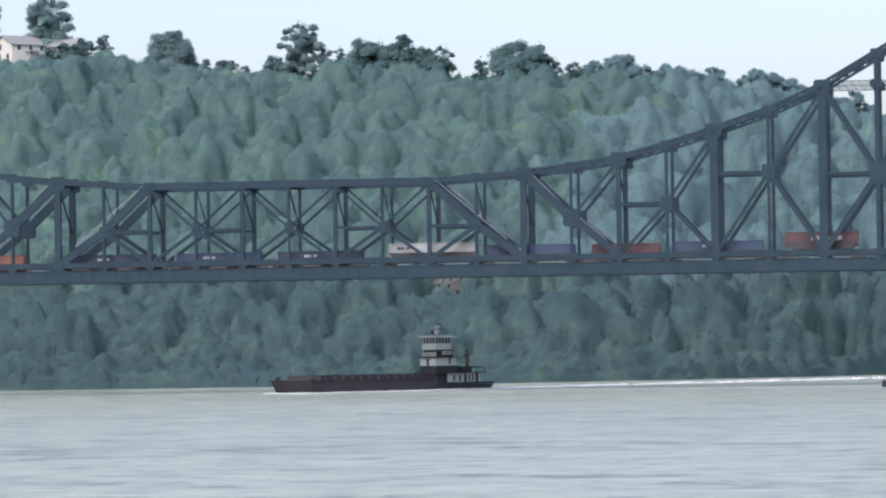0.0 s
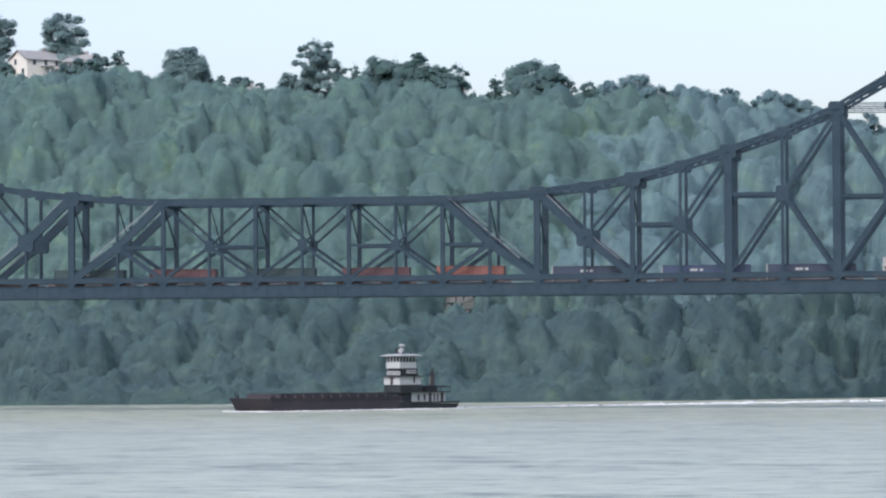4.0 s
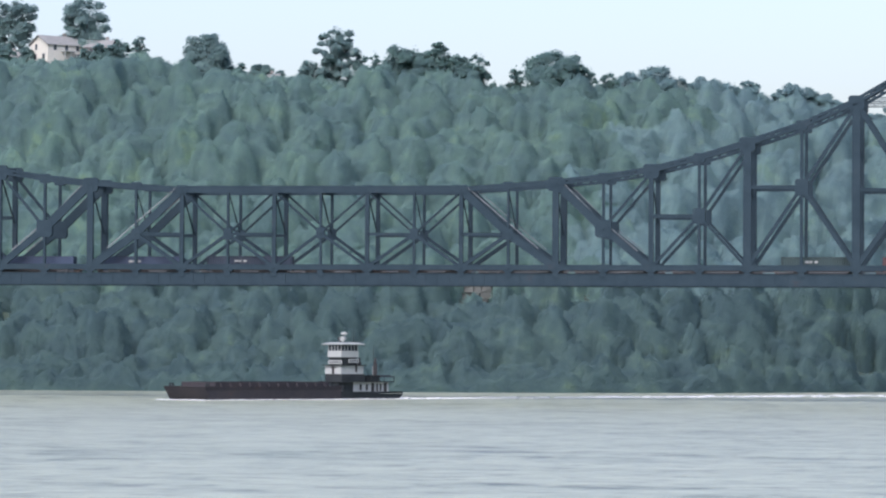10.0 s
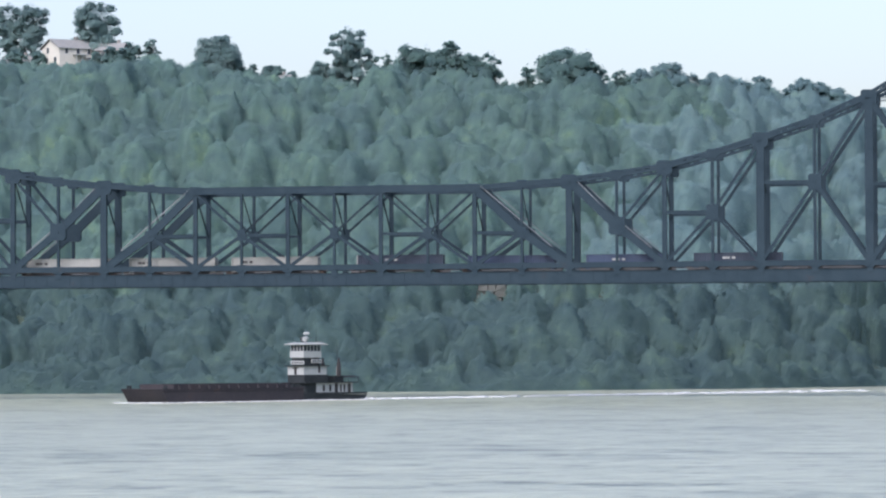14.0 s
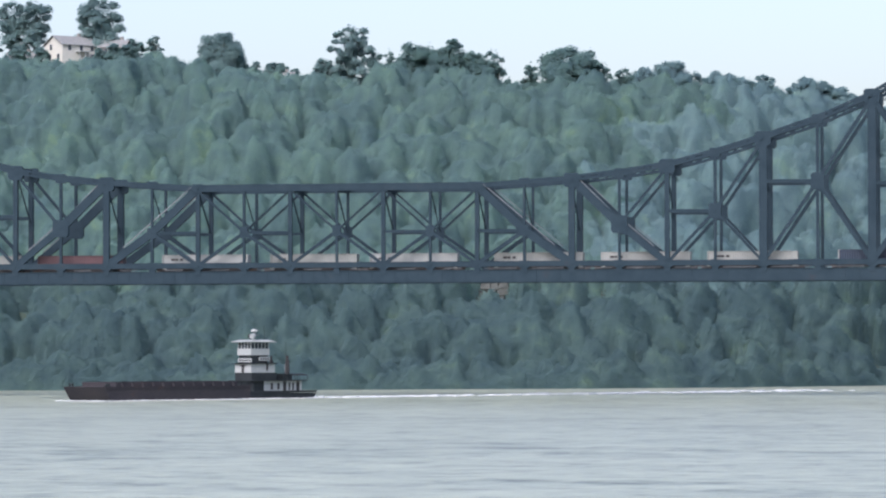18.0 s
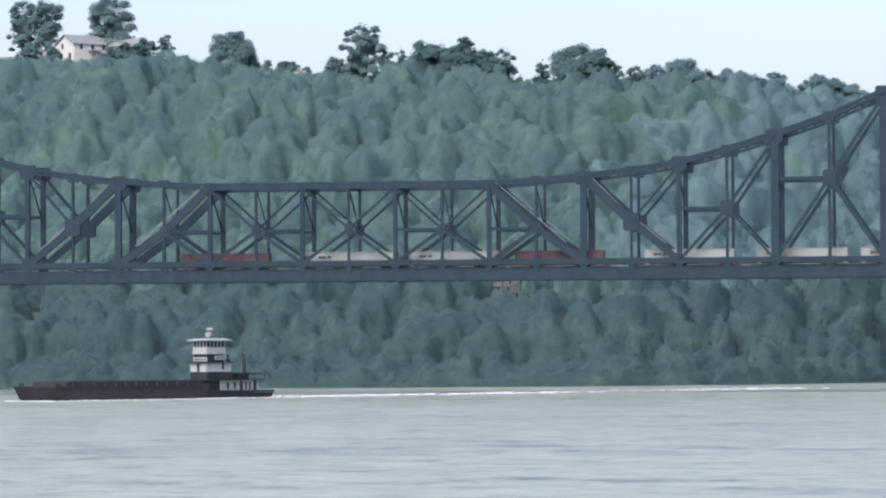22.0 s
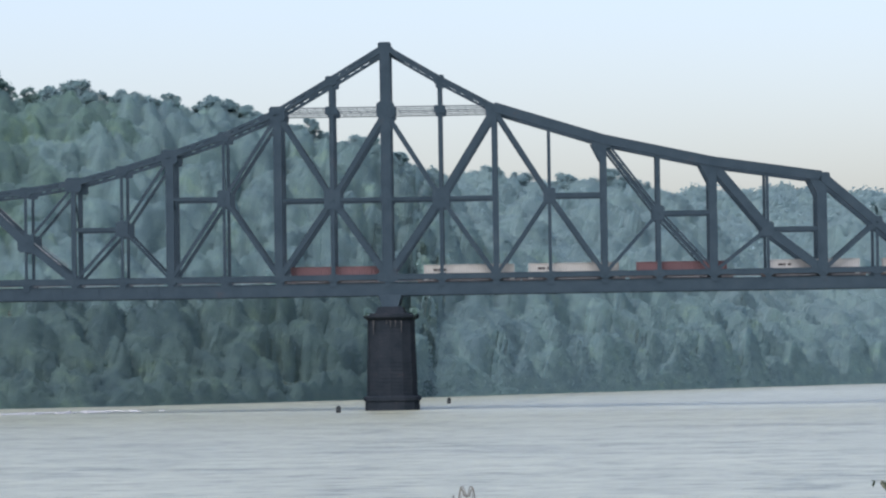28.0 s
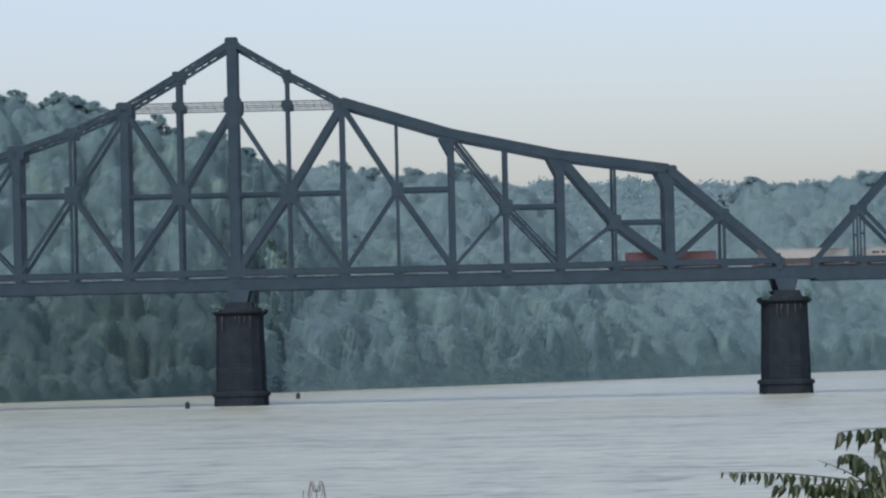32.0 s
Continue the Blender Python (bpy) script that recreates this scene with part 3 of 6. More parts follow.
def anchor_arm(m):
    P = lambda x, z: (m(x), z)
    v = [(0, 65.3), (PA, 54.2), (2 * PA, 48.1), (3 * PA, 43.8), (4 * PA, 40.9), (5 * PA, ZB)]
    # tower panel
    slotted_member("top_chord", P(0, 65.3), P(PA / 2, 59.5), 1.0, 0.9, 0.41)
    slotted_member("top_chord", P(PA / 2, 59.5), P(PA, 54.2), 1.0, 0.9, 0.41)
    gusset(m(PA / 2), 59.3, 1.8, 1.7)
    barred_strut("strut", P(0, 54.0), P(PA, 54.0), 1.15)
    gusset(m(PA / 2), 54.0, 2.0, 1.4)
    hx, hz = PA / 2, 38.0
    box_member("diagonal", P(0, 53.6), P(hx, hz), 0.9)
    box_member("diagonal", P(hx, hz), P(PA, ZB), 0.85)
    box_member("diagonal", P(PA, 53.6), P(hx, hz), 1.3)
    box_member("diagonal", P(hx, hz), P(0, ZB), 1.3)
    box_member("sub_post", P(hx, 59.4), P(hx, ZB), 0.62)
    box_member("strut", P(0, hz), P(PA, hz), 0.6)
    gusset(m(hx), hz, 3.0, 3.6)
    # hubs at the half points of the other panels
    for k, (hz, deep, kind) in enumerate(((38.2, 0.85, "box"), (34.7, 0.8, "pair"), (31.5, 1.6, "box")), 1):
        x0, x1, hx = k * PA, (k + 1) * PA, (k + 0.5) * PA
        if kind == "box":
            box_member("diagonal", P(x0, v[k][1] - 0.4), P(hx, hz), deep)
            box_member("diagonal", P(hx, hz), P(x1, ZB), deep)
        else:
            pair_member("diagonal", P(x0, v[k][1] - 0.4), P(hx, hz), 0.85, 0.4)
            pair_member("diagonal", P(hx, hz), P(x1, ZB), 0.85, 0.36)
        box_member("diagonal", P(hx, hz), P(x0, ZB), 0.62)
        box_member("strut", P(hx, hz), P(x1, hz), 0.7)
        if k == 1:
            box_member("sub_post", P(hx, (v[k][1] + v[k + 1][1]) / 2), P(hx, ZB), 0.6)
        else:
            box_member("sub_post", P(hx, (v[k][1] + v[k + 1][1]) / 2), P(hx, ZB), 0.75 if k == 2 else 0.5)
        gusset(m(hx), hz, 2.2, 2.6)
    for k, wide in ((1, 1.0), (2, 1.15), (3, 1.5), (4, 1.75)):
        x, z = v[k]
        box_member("post", P(x, z), P(x, ZB), wide, 0.9)
        gusset(m(x), z - 0.5, 3.0, 2.2)
        # the top chord here is a deep box
    for (xa, za), (xb, zb) in zip(v[1:4], v[2:5]):
        box_member("top_chord", P(xa, za), P(xb, zb), 1.7, 1.0)
    # knee plates under the chord joints
    for k in (2, 3, 4):
        x, z = v[k]
        s = 1 if m(1) > m(0) else -1
        outline = [(m(x - 2.3), z - 0.4), (m(x - 0.7), z - 3.6), (m(x - 0.1), z - 3.6), (m(x - 0.1), z - 0.4)]
        member("knee_plate", Build().prism(outline if s > 0 else outline[::-1], -0.4, 0.4))
    # inclined end post
    box_member("end_post", P(4 * PA, 40.9), P(5 * PA, ZB), 1.6, 1.0)
    hx, hz = 4.5 * PA, (40.9 + ZB) / 2
    box_member("diagonal", P(hx, hz), P(4 * PA, ZB), 0.75)
    box_member("sub_post", P(hx, hz), P(hx, ZB), 0.5)
    gusset(m(hx), hz, 2.0, 2.2)
    xs = [k * PA / 2 for k in range(11)]
    for a, c in zip(xs, xs[1:]):
        box_member("bottom_chord", P(a, ZB), P(c, ZB), 1.0, 0.8)
    for x in xs[1:]:
        gusset(m(x), ZB - 0.1, 1.9, 1.35)
    return xs


anchor_nodes = anchor_arm(lambda x: x)
anchor_arm(mirror)


# next span, a simple through truss beyond the river pier
X2 = 5 * PA + 6.6
PR = 17.0


def next_span(m):
    P = lambda x, z: (m(x), z)
    top = 42.2
    for a, c in (((0, ZB), (PR, top)), ((6 * PR, ZB), (5 * PR, top))):
        box_member("end_post", P(*a), P(*c), 0.95, 0.8)
    for k in range(1, 5):
        box_member("top_chord", P(k * PR, top), P((k + 1) * PR, top), 1.3, 0.9)
    for k in range(1, 6):
        box_member("post", P(k * PR, top), P(k * PR, ZB), 0.9)
        gusset(m(k * PR), top, 2.4, 1.8)
    for k in range(1, 5):
        a, c = (k, k + 1) if k < 3 else (k + 1, k)
        pair_member("diagonal", P(a * PR, top), P(c * PR, ZB), 0.8, 0.35)
    for x, s in ((PR / 2, 1), (5.5 * PR, -1)):
        z = (ZB + top) / 2
        pair_member("sub_post", P(x, z), P(x, ZB), 0.7, 0.3)
        box_member("diagonal", P(x, z), P(x + s * PR / 2, ZB), 0.7)
        gusset(m(x), z, 1.9, 2.0)
    for k in range(12):
        box_member("bottom_chord", P(k * PR / 2, ZB), P((k + 1) * PR / 2, ZB), 1.0, 0.8)
        gusset(m(k * PR / 2), ZB - 0.1, 1.7, 1.3)
    return [k * PR / 2 for k in range(13)]


span_nodes = [X2 + x for x in next_span(lambda x: X2 + x)]
next_span(lambda x: mirror(X2 + x))

nodes = sorted(set(round(x, 3) for x in near_nodes + [mirror(x) for x in near_nodes] + anchor_nodes + [mirror(x) for x in anchor_nodes]))
all_nodes = sorted(set(nodes + [round(x, 3) for x in span_nodes] + [round(mirror(x), 3) for x in span_nodes]))
# floor beams, edge girders, stringers and the track
for x in all_nodes:
    b = Build().box(x - 0.3, x + 0.3, 0.46, GAUGE_W - 0.46, 20.95, 22.5)
    b.box(x - 0.45, x + 0.45, 0.48, GAUGE_W - 0.48, 22.5, 22.6).box(x - 0.45, x + 0.45, 0.48, GAUGE_W - 0.48, 20.85, 20.95)
    part("floor_beam", b, STEEL, bridge)
    for y in (0, GAUGE_W):
        part("hanger_plate", Build().box(x - 0.55, x + 0.55, y - 0.36, y + 0.36, 22.2, 23.4), STEEL, bridge)
for a, c in zip(all_nodes, all_nodes[1:]):
    if c - a > 12:
        continue
    low = 20.35 if a > 5 * PA or a < mirror(5 * PA) - 1 else 20.7
    for y in (0, GAUGE_W):
        g = Build().box(a, c, y - 0.25, y + 0.25, low, 22.85)
        g.box(a, c, y - 0.34, y + 0.34, low - 0.06, low + 0.12).box(a, c, y - 0.34, y + 0.34, 22.75, 22.9)
        for k in range(1, 4):
            xm = a + (c - a) * k / 4
            g.box(xm - 0.06, xm + 0.06, y - 0.32, y + 0.32, low + 0.12, 22.75)
        part("edge_girder", g, STEEL, bridge)
    for y in (2.45, 3.95, 6.55, 8.05):
        part("stringer", Build().box(a, c, y - 0.16, y + 0.16, 21.2, 22.3), STEEL, bridge)
    if a > XE - PS and (a < 2 * PA or a > 0):
        part("deck_edge_strip", Build().bar((a + 1.35, -0.42, 23.14), (c - 1.35, -0.42, 23.18), 0.1, 0.07), STEEL_LIGHT, bridge, "thin pale strip along the deck edge")
    elif a > XC - 3 * PS:
        part("deck_edge_strip", Build().bar((a + 2.6, -0.42, 23.14), (c - 2.8, -0.42, 23.16), 0.1, 0.07), STEEL_LIGHT, bridge, "thin pale strip along the deck edge")
# cross struts between the two trusses at the top joints
tops = [(0, 65.4), (-PA, 54.2), (-2 * PA, 46.6), (-2 * PA - PS, 41.9), (XE, 39.5), (XE - PS, ZT), (XE - 2 * PS, ZT)]
tops = tops + [(mirror(x), z) for x, z in tops] + [(XC, ZT)]
tops += [(m(k * PA), z) for m in (lambda x: x, mirror) for k, z in ((1, 54.3), (2, 48.2), (3, 43.9), (4, 41.0))]
for x, z in sorted(set(tops)):
    b = Build()
    b.box(x - 0.35, x + 0.35, 0.5, GAUGE_W - 0.5, z + 0.25, z + 0.5).box(x - 0.35, x + 0.35, 0.5, GAUGE_W - 0.5, z - 0.75, z - 0.5)
    for k in range(8):
        y0, y1 = 0.5 + (GAUGE_W - 1) * k / 8, 0.5 + (GAUGE_W - 1) * (k + 1) / 8
        b.bar((x, y0, z + (0.3 if k % 2 else -0.55)), (x, y1, z + (-0.55 if k % 2 else 0.3)), 0.12, 0.12, (1, 0, 0))
    part("cross_strut", b, STEEL, bridge)
    foot = max(30.3, z - 9.5)
    part("sway_brace", Build().bar((x, 0.4, z - 0.6), (x, GAUGE_W - 0.4, foot), 0.2, 0.24, (1, 0, 0)), STEEL, bridge)
for x in [m(XE - k * PS) for m in (lambda x: x, mirror) for k in (0.5, 1.5)] + [XC]:
    part("sway_brace", Build().bar((x, 0.4, ZT - 0.4), (x, GAUGE_W - 0.4, 30.4), 0.16, 0.2, (1, 0, 0)), STEEL, bridge)
line = sorted(set(tops))
for (xa, za), (xb, zb) in zip(line, line[1:]):
    if xb - xa > 25:
        continue
    for ya, yb in ((0.4, GAUGE_W - 0.4), (GAUGE_W - 0.4, 0.4)):
        part("lateral_brace", Build().bar((xa, ya, za), (xb, yb, zb), 0.28, 0.28, (0, 0, 1)), STEEL, bridge)

# pale strips that paint sky glints along the flange edges of the heavy diagonals
for m in (lambda x: x, mirror):
    for (xa, za), (xb, zb) in (((XE - PS + 1.2, ZT - 0.6), (XE - 3.2, ZB + 2.6)), ((XE + 1.2, 38.6), (XE + PS / 2 - 1.2, 32.3)), ((XE + PS / 2 + 1.0, 30.6), (XE + PS - 2.4, ZB + 2.2))):
        for y in (-0.3, 0.3, GAUGE_W - 0.3, GAUGE_W + 0.3):
            part("flange_glint", Build().bar((m(xa), y, za + 0.85), (m(xb), y, zb + 0.85), 0.12, 0.1), STEEL_LIGHT, bridge, "pale strip painting the sky's glint on the flange edge")

# the track, over the bridge and on along the land at both ends
track = thing("railway_track", "double railway track on tarred timber ties", "railway track")
TRACK_Y = (3.2, 7.3)
for yc in TRACK_Y:
    for s in (-0.75, 0.75):
        b = Build()
        for x0 in range(-760, 760, 40):
            b.box(x0, x0 + 40, yc + s - 0.035, yc + s + 0.035, 22.5, 22.66).box(x0, x0 + 40, yc + s - 0.07, yc + s + 0.07, 22.46, 22.5)
        part("rail", b, RAIL, track)
b = Build()
for i in range(-1000, 1000):
    x = i * 0.75
    for yc in TRACK_Y:
        b.box(x - 0.12, x + 0.12, yc - 1.3, yc + 1.3, 22.3, 22.46)
tagged(part("ties", b, TIMBER, track), kind="stuff")
for x0, x1, nm in ((-760, mirror(X2 + 6 * PR), "railway_embankment"), (X2 + 6 * PR, 760, "railway_embankment")):
    e = Build().hexa([(x0, -7, 20.2), (x1, -7, 20.2), (x1, 18, 20.2), (x0, 18, 20.2), (x0, -1.5, 22.3), (x1, -1.5, 22.3), (x1, 12, 22.3), (x0, 12, 22.3)])
    tagged(part(nm, e, ROCK), "gravel railway embankment", "embankment", kind="structure")


# ---- stone piers ----
def pier_ring(hw, hl, z, yc):
    """A pier's outline: straight sides, pointed rounded ends along y."""
    pts = []
    for s in (-1, 1):
        for k in range(7):
            a = math.pi * k / 6
            pts.append((s * hw * math.cos(a), yc + s * (hl + hw * 0.75 * math.sin(a)), z))
    return pts


def stone_pier(x, wide):
    p = thing("stone_pier", "dark sooty masonry bridge pier with projecting coping and footing", "bridge pier", "river piers", at=(x, GAUGE_W / 2, 0))
    hl = GAUGE_W / 2 - 1.0
    hw = wide / 2
    part("footing", Build().stack([pier_ring(hw + 0.1, hl, -3, 0), pier_ring(hw + 0.02, hl, 1.7, 0), pier_ring(hw + 0.34, hl, 1.75, 0), pier_ring(hw + 0.32, hl, 2.35, 0), pier_ring(hw - 0.1, hl, 2.6, 0)]), STONE, p)
    n = 20
    for k in range(n):
        z0, z1 = 2.2 + 14.0 * k / n, 2.2 + 14.0 * (k + 1) / n
        f = lambda z: hw - 0.32 - (z - 2.2) / 14.0 * 0.3
        j = 0.05 * math.sin(k * 12.9)
        part("stone_course", Build().stack([pier_ring(f(z0) - 0.06, hl, z0, 0), pier_ring(f(z0) + j * 0.5, hl, z0 + 0.06, 0), pier_ring(f(z1) + j * 0.5, hl, z1 - 0.06, 0),
                                            pier_ring(f(z1) - 0.06, hl, z1, 0)]), STONE, p)
    c = part("coping", Build().stack([pier_ring(hw - 0.5, hl, 16.2, 0), pier_ring(hw + 0.1, hl + 0.2, 16.7, 0), pier_ring(hw + 0.12, hl + 0.2, 17.25, 0), pier_ring(hw - 0.3, hl, 17.45, 0)]), STONE, p)
    for y in (-GAUGE_W / 2, GAUGE_W / 2):
        part("pedestal", Build().stack([[(-2.7, y - 1.5, 17.4), (2.7, y - 1.5, 17.4), (2.7, y + 1.5, 17.4), (-2.7, y + 1.5, 17.4)],
                                        [(-2.2, y - 1.2, 18.6), (2.2, y - 1.2, 18.6), (2.2, y + 1.2, 18.6), (-2.2, y + 1.2, 18.6)]]), STONE, p)
        part("bearing", Build().stack([[(-1.5, y - 0.8, 18.6), (1.5, y - 0.8, 18.6), (1.5, y + 0.8, 18.6), (-1.5, y + 0.8, 18.6)],
                                       [(-2.1, y - 0.5, 20.75), (2.1, y - 0.5, 20.75), (2.1, y + 0.5, 20.75), (-2.1, y + 0.5, 20.75)]]), STEEL, p, "riveted steel bearing shoe")
    rng = np.random.default_rng(int(abs(x)) + 5)
    for k in range(6):
        sx, top, run = rng.uniform(-0.7, 0.7) * hw, 16.1, rng.uniform(0.6, 2.6)
        yy = -hl - hw * 0.75 * math.sqrt(1 - (sx / (hw - 0.3)) ** 2) - 0.03
        part("lime_streak", Build().hexa([(sx - 0.03, yy, top - run), (sx + 0.03, yy, top - run), (sx + 0.03, yy + 0.2, top - run), (sx - 0.03, yy + 0.2, top - run),
                                          (sx - 0.09, yy, top), (sx + 0.1, yy, top), (sx + 0.1, yy + 0.2, top), (sx - 0.09, yy + 0.2, top)]), LIME, p, "pale lime streak below the coping")
    for sx in (-1, 1):
        for k in range(3):
            part("coping_weed", tuft(sx * (hw - 0.6), -hl - 2 + k * 0.6, 17.4, 0.8, 40 + k), LEAF, p)
    return p


def tuft(x, y, z, r, seed):
    rng = np.random.default_rng(seed)
    n = 90
    c = rng.normal(0, r * 0.4, (n, 3)) + (x, y, z + r * 0.4)
    return loose_tris("tuft", leaf_tris(rng, c, rng.normal(0, 1, (n, 3)), 0.22), LEAF)


def leaf_tris(rng, centres, normals, size):
    """Small pointed leaf sprays: one triangle each."""
    n = len(centres)
    nn = normals / np.maximum(np.linalg.norm(normals, axis=1, keepdims=True), 1e-6)
    t = np.cross(nn, rng.normal(0, 1, (n, 3)))
    t /= np.maximum(np.linalg.norm(t, axis=1, keepdims=True), 1e-6)
    b = np.cross(nn, t)
    s = size * rng.uniform(0.55, 1.45, (n, 1))
    b = np.where((nn @ np.array((0, -1, 0.35)))[:, None] < 0, -b, b)   # upper sides turned to the open light over the river
    return np.stack([centres - t * s - b * s * 0.4, centres + t * s * 0.8 - b * s * 0.55, centres + b * s * 1.1 + nn * s * 0.2], 1)


PIERS = [stone_pier(0.35, 9.5), stone_pier(98.75, 8.9), stone_pier(mirror(0.35), 9.5), stone_pier(mirror(98.75), 8.9)]


# ---- trees ----
GOLD = (1 + 5 ** 0.5) / 2
ICO_V = np.array([(-1, GOLD, 0), (1, GOLD, 0), (-1, -GOLD, 0), (1, -GOLD, 0), (0, -1, GOLD), (0, 1, GOLD), (0, -1, -GOLD), (0, 1, -GOLD), (GOLD, 0, -1), (GOLD, 0, 1), (-GOLD, 0, -1), (-GOLD, 0, 1)]) / math.hypot(1, GOLD)
ICO_F = np.array([(0, 11, 5), (0, 5, 1), (0, 1, 7), (0, 7, 10), (0, 10, 11), (1, 5, 9), (5, 11, 4), (11, 10, 2), (10, 7, 6), (7, 1, 8),
                  (3, 9, 4), (3, 4, 2), (3, 2, 6), (3, 6, 8), (3, 8, 9), (4, 9, 5), (2, 4, 11), (6, 2, 10), (8, 6, 7), (9, 8, 1)])


def crown_tris(rng, n, lobes, spread, height, lift, size, reach, lobe, core, shaggy, up=0.55):
    """One crown of uneven lobes: dense inner foliage masses and leaf sprays over them. Gives triangles and soft corner normals."""
    balls = [(np.array((0.0, 0.0, lift + (height - lift) * 0.45)), np.array((spread * core, spread * core, (height - lift) * 0.42)))] if core else []
    for k in range(lobes):
        rel = 0.08 + 0.8 * (k + rng.uniform(0, 1)) / lobes
        wide = math.sqrt(max(0.05, 1 - (2 * rel - 0.85) ** 2))
        a, r = rng.uniform(0, 2 * math.pi), spread * wide * math.sqrt(rng.uniform(0.05, reach))
        s = spread * rng.uniform(*lobe) * (0.75 + 0.25 * wide)
        z = min(lift + (height - lift) * rel, height - s * 0.75)
        balls.append((np.array((r * math.cos(a), r * math.sin(a), z)), np.array((s, s, s * rng.uniform(0.7, 0.95)))))
    mid = np.array((0, 0, lift + (height - lift) * 0.3))

    def soften(p, d):
        out = p - mid
        out = out / np.maximum(np.linalg.norm(out, axis=-1, keepdims=True), 1e-6)
        return out * 0.35 + d * 0.3 + np.array((0, 0, up))

    v0, f0 = ICO_V, ICO_F
    area = sum(b[1][0] ** 2 for b in balls)
    tri, soft = [], []
    for c, rad in balls:
        v = v0 * rad * rng.uniform(0.5, 0.84, (len(v0), 1)) + c
        tri.append(v[f0])
        soft.append(soften(v, v0)[f0])
        m = max(6, int(n * rad[0] ** 2 / area))
        d = rng.normal(0, 1, (m, 3))
        d /= np.linalg.norm(d, axis=1, keepdims=True)
        d[:, 2] = np.where(d[:, 2] < -0.4, -d[:, 2], d[:, 2])
        p = c + d * rad * (0.86 + np.clip(rng.normal(0, shaggy, (m, 1)), -0.4, 1.4 * shaggy))
        ns = soften(p, d)
        tri.append(leaf_tris(rng, p, ns / np.linalg.norm(ns, axis=1, keepdims=True) + rng.normal(0, 0.35, (m, 3)) + (0, -0.35, 0.1), size))
        soft.append(np.repeat(ns[:, None, :], 3, axis=1))
    tri, soft = np.concatenate(tri), np.concatenate(soft)
    soft[..., 1] = np.minimum(soft[..., 1], 0.05)
    top = np.percentile(tri[..., 2], 99.7)
    wide = np.percentile(np.hypot(tri[..., 0], tri[..., 1]), 97)
    tri[..., :2] *= spread / wide
    tri[..., 2] = lift + (tri[..., 2] - lift) * (height - lift) / (top - lift)
    return tri, soft


def clear(x, y):
    """Open spots without trees: rock cuts and the cleared slope by the water."""
    for cx, cy, rx, ry in CLEARINGS:
        if ((x - cx) / rx) ** 2 + ((y - cy) / ry) ** 2 < 1:
            return True
    return False


CLEARINGS = [(-236, 249, 8, 7), (-225, 252, 5, 5), (-249, 252, 5, 5), (-183, 253, 5, 5), (-160, 249, 5, 5), (-217, 138, 4, 9), (-33, 212, 4.5, 10)]


# highest tree tops on the upper slope, on a plane 250 m beyond the bridge's axis
SKYLINE = np.array([(-330, 86), (-262, 82), (-241, 80.9), (-222, 81.5), (-212, 82.4), (-205, 79.2), (-190.6, 78.7), (-186, 77.2), (-176, 76.2), (-172, 76.6), (-160.7, 75.7), (-155, 80), (-141, 81.2),
                    (-131, 79.6), (-126.7, 73.6), (-124, 72.8), (-120, 75), (-113, 79), (-104, 77.5), (-98, 73.6), (-92, 75.2), (-85, 76.6), (-78, 74.6), (-72, 74.6), (-61, 73), (-57, 70),
                    (-51, 72.6), (-43.6, 70.6), (-36.7, 66.8), (-30, 64.4), (-22, 61.9), (-11.3, 61.2), (-5.9, 57.8), (-0.6, 53), (4.8, 48.7), (10.2, 43.1), (40, 30)])


def slope_y(x, z):
    """Where the slope above x reaches the height z."""
    ys = np.linspace(float(np.interp(x, SHORE[:, 0], SHORE[:, 1])), 420, 400)
    return float(ys[np.argmax(ground_height(np.full(400, x), ys) >= z)])


ROCKS = [(x, z, w, h, slope_y(x, z)) for x, z, w, h in ((-194, 20.4, 7.5, 3.2), (-119, 19.8, 8, 2.6), (-105, 19.6, 7, 2.2), (-94, 19.6, 6, 2.2), (-39, 18.0, 3.6, 2.2))]


def slope_places(x0, x1, step, depth0, depth1, seed, smin, smax):
    rng = np.random.default_rng(seed)
    out = []
    x = x0
    while x < x1:
        s = float(np.interp(x, SHORE[:, 0], SHORE[:, 1]))
        d = depth0
        while d < depth1:
            px, py = x + rng.uniform(-0.5, 0.5) * step, s + d + rng.uniform(-0.5, 0.5) * step
            if not clear(px, py):
                gz = max(float(ground_height(px, py)) - 0.6, -0.5)
                k = rng.uniform(smin, smax) * (0.55 if d < 9 else 1)
                if 150 < py < 450 and px < 40:
                    near = (250 - EYE.y) / (py - EYE.y)
                    cap = float(np.interp(EYE.x + (px - EYE.x) * near, SKYLINE[:, 0], SKYLINE[:, 1]))
                    k = min(k, max(0.2, (EYE.z + (cap - EYE.z) / near - gz) / 12))
                for rx, rz, rw, rh, ry in ROCKS:
                    if abs(px - rx) < rw / 2 + 0.5 and ry - 32 < py < ry + 1:
                        k = min(k, max(0.3, (rz + 1.0 - gz) / 12.5))
                out.append((px, py, gz, k))
            d += step
        x += step
    return out


def box_blur(z, k):
    """Mean over a square of 2k + 1 cells."""
    for axis in (0, 1):
        p = np.pad(z, [(k + 1, k) if i == axis else (0, 0) for i in (0, 1)], mode="edge").cumsum(axis)
        n = 2 * k + 1
        z = (p[n:] - p[:-n] if axis == 0 else p[:, n:] - p[:, :-n]) / n
    return z


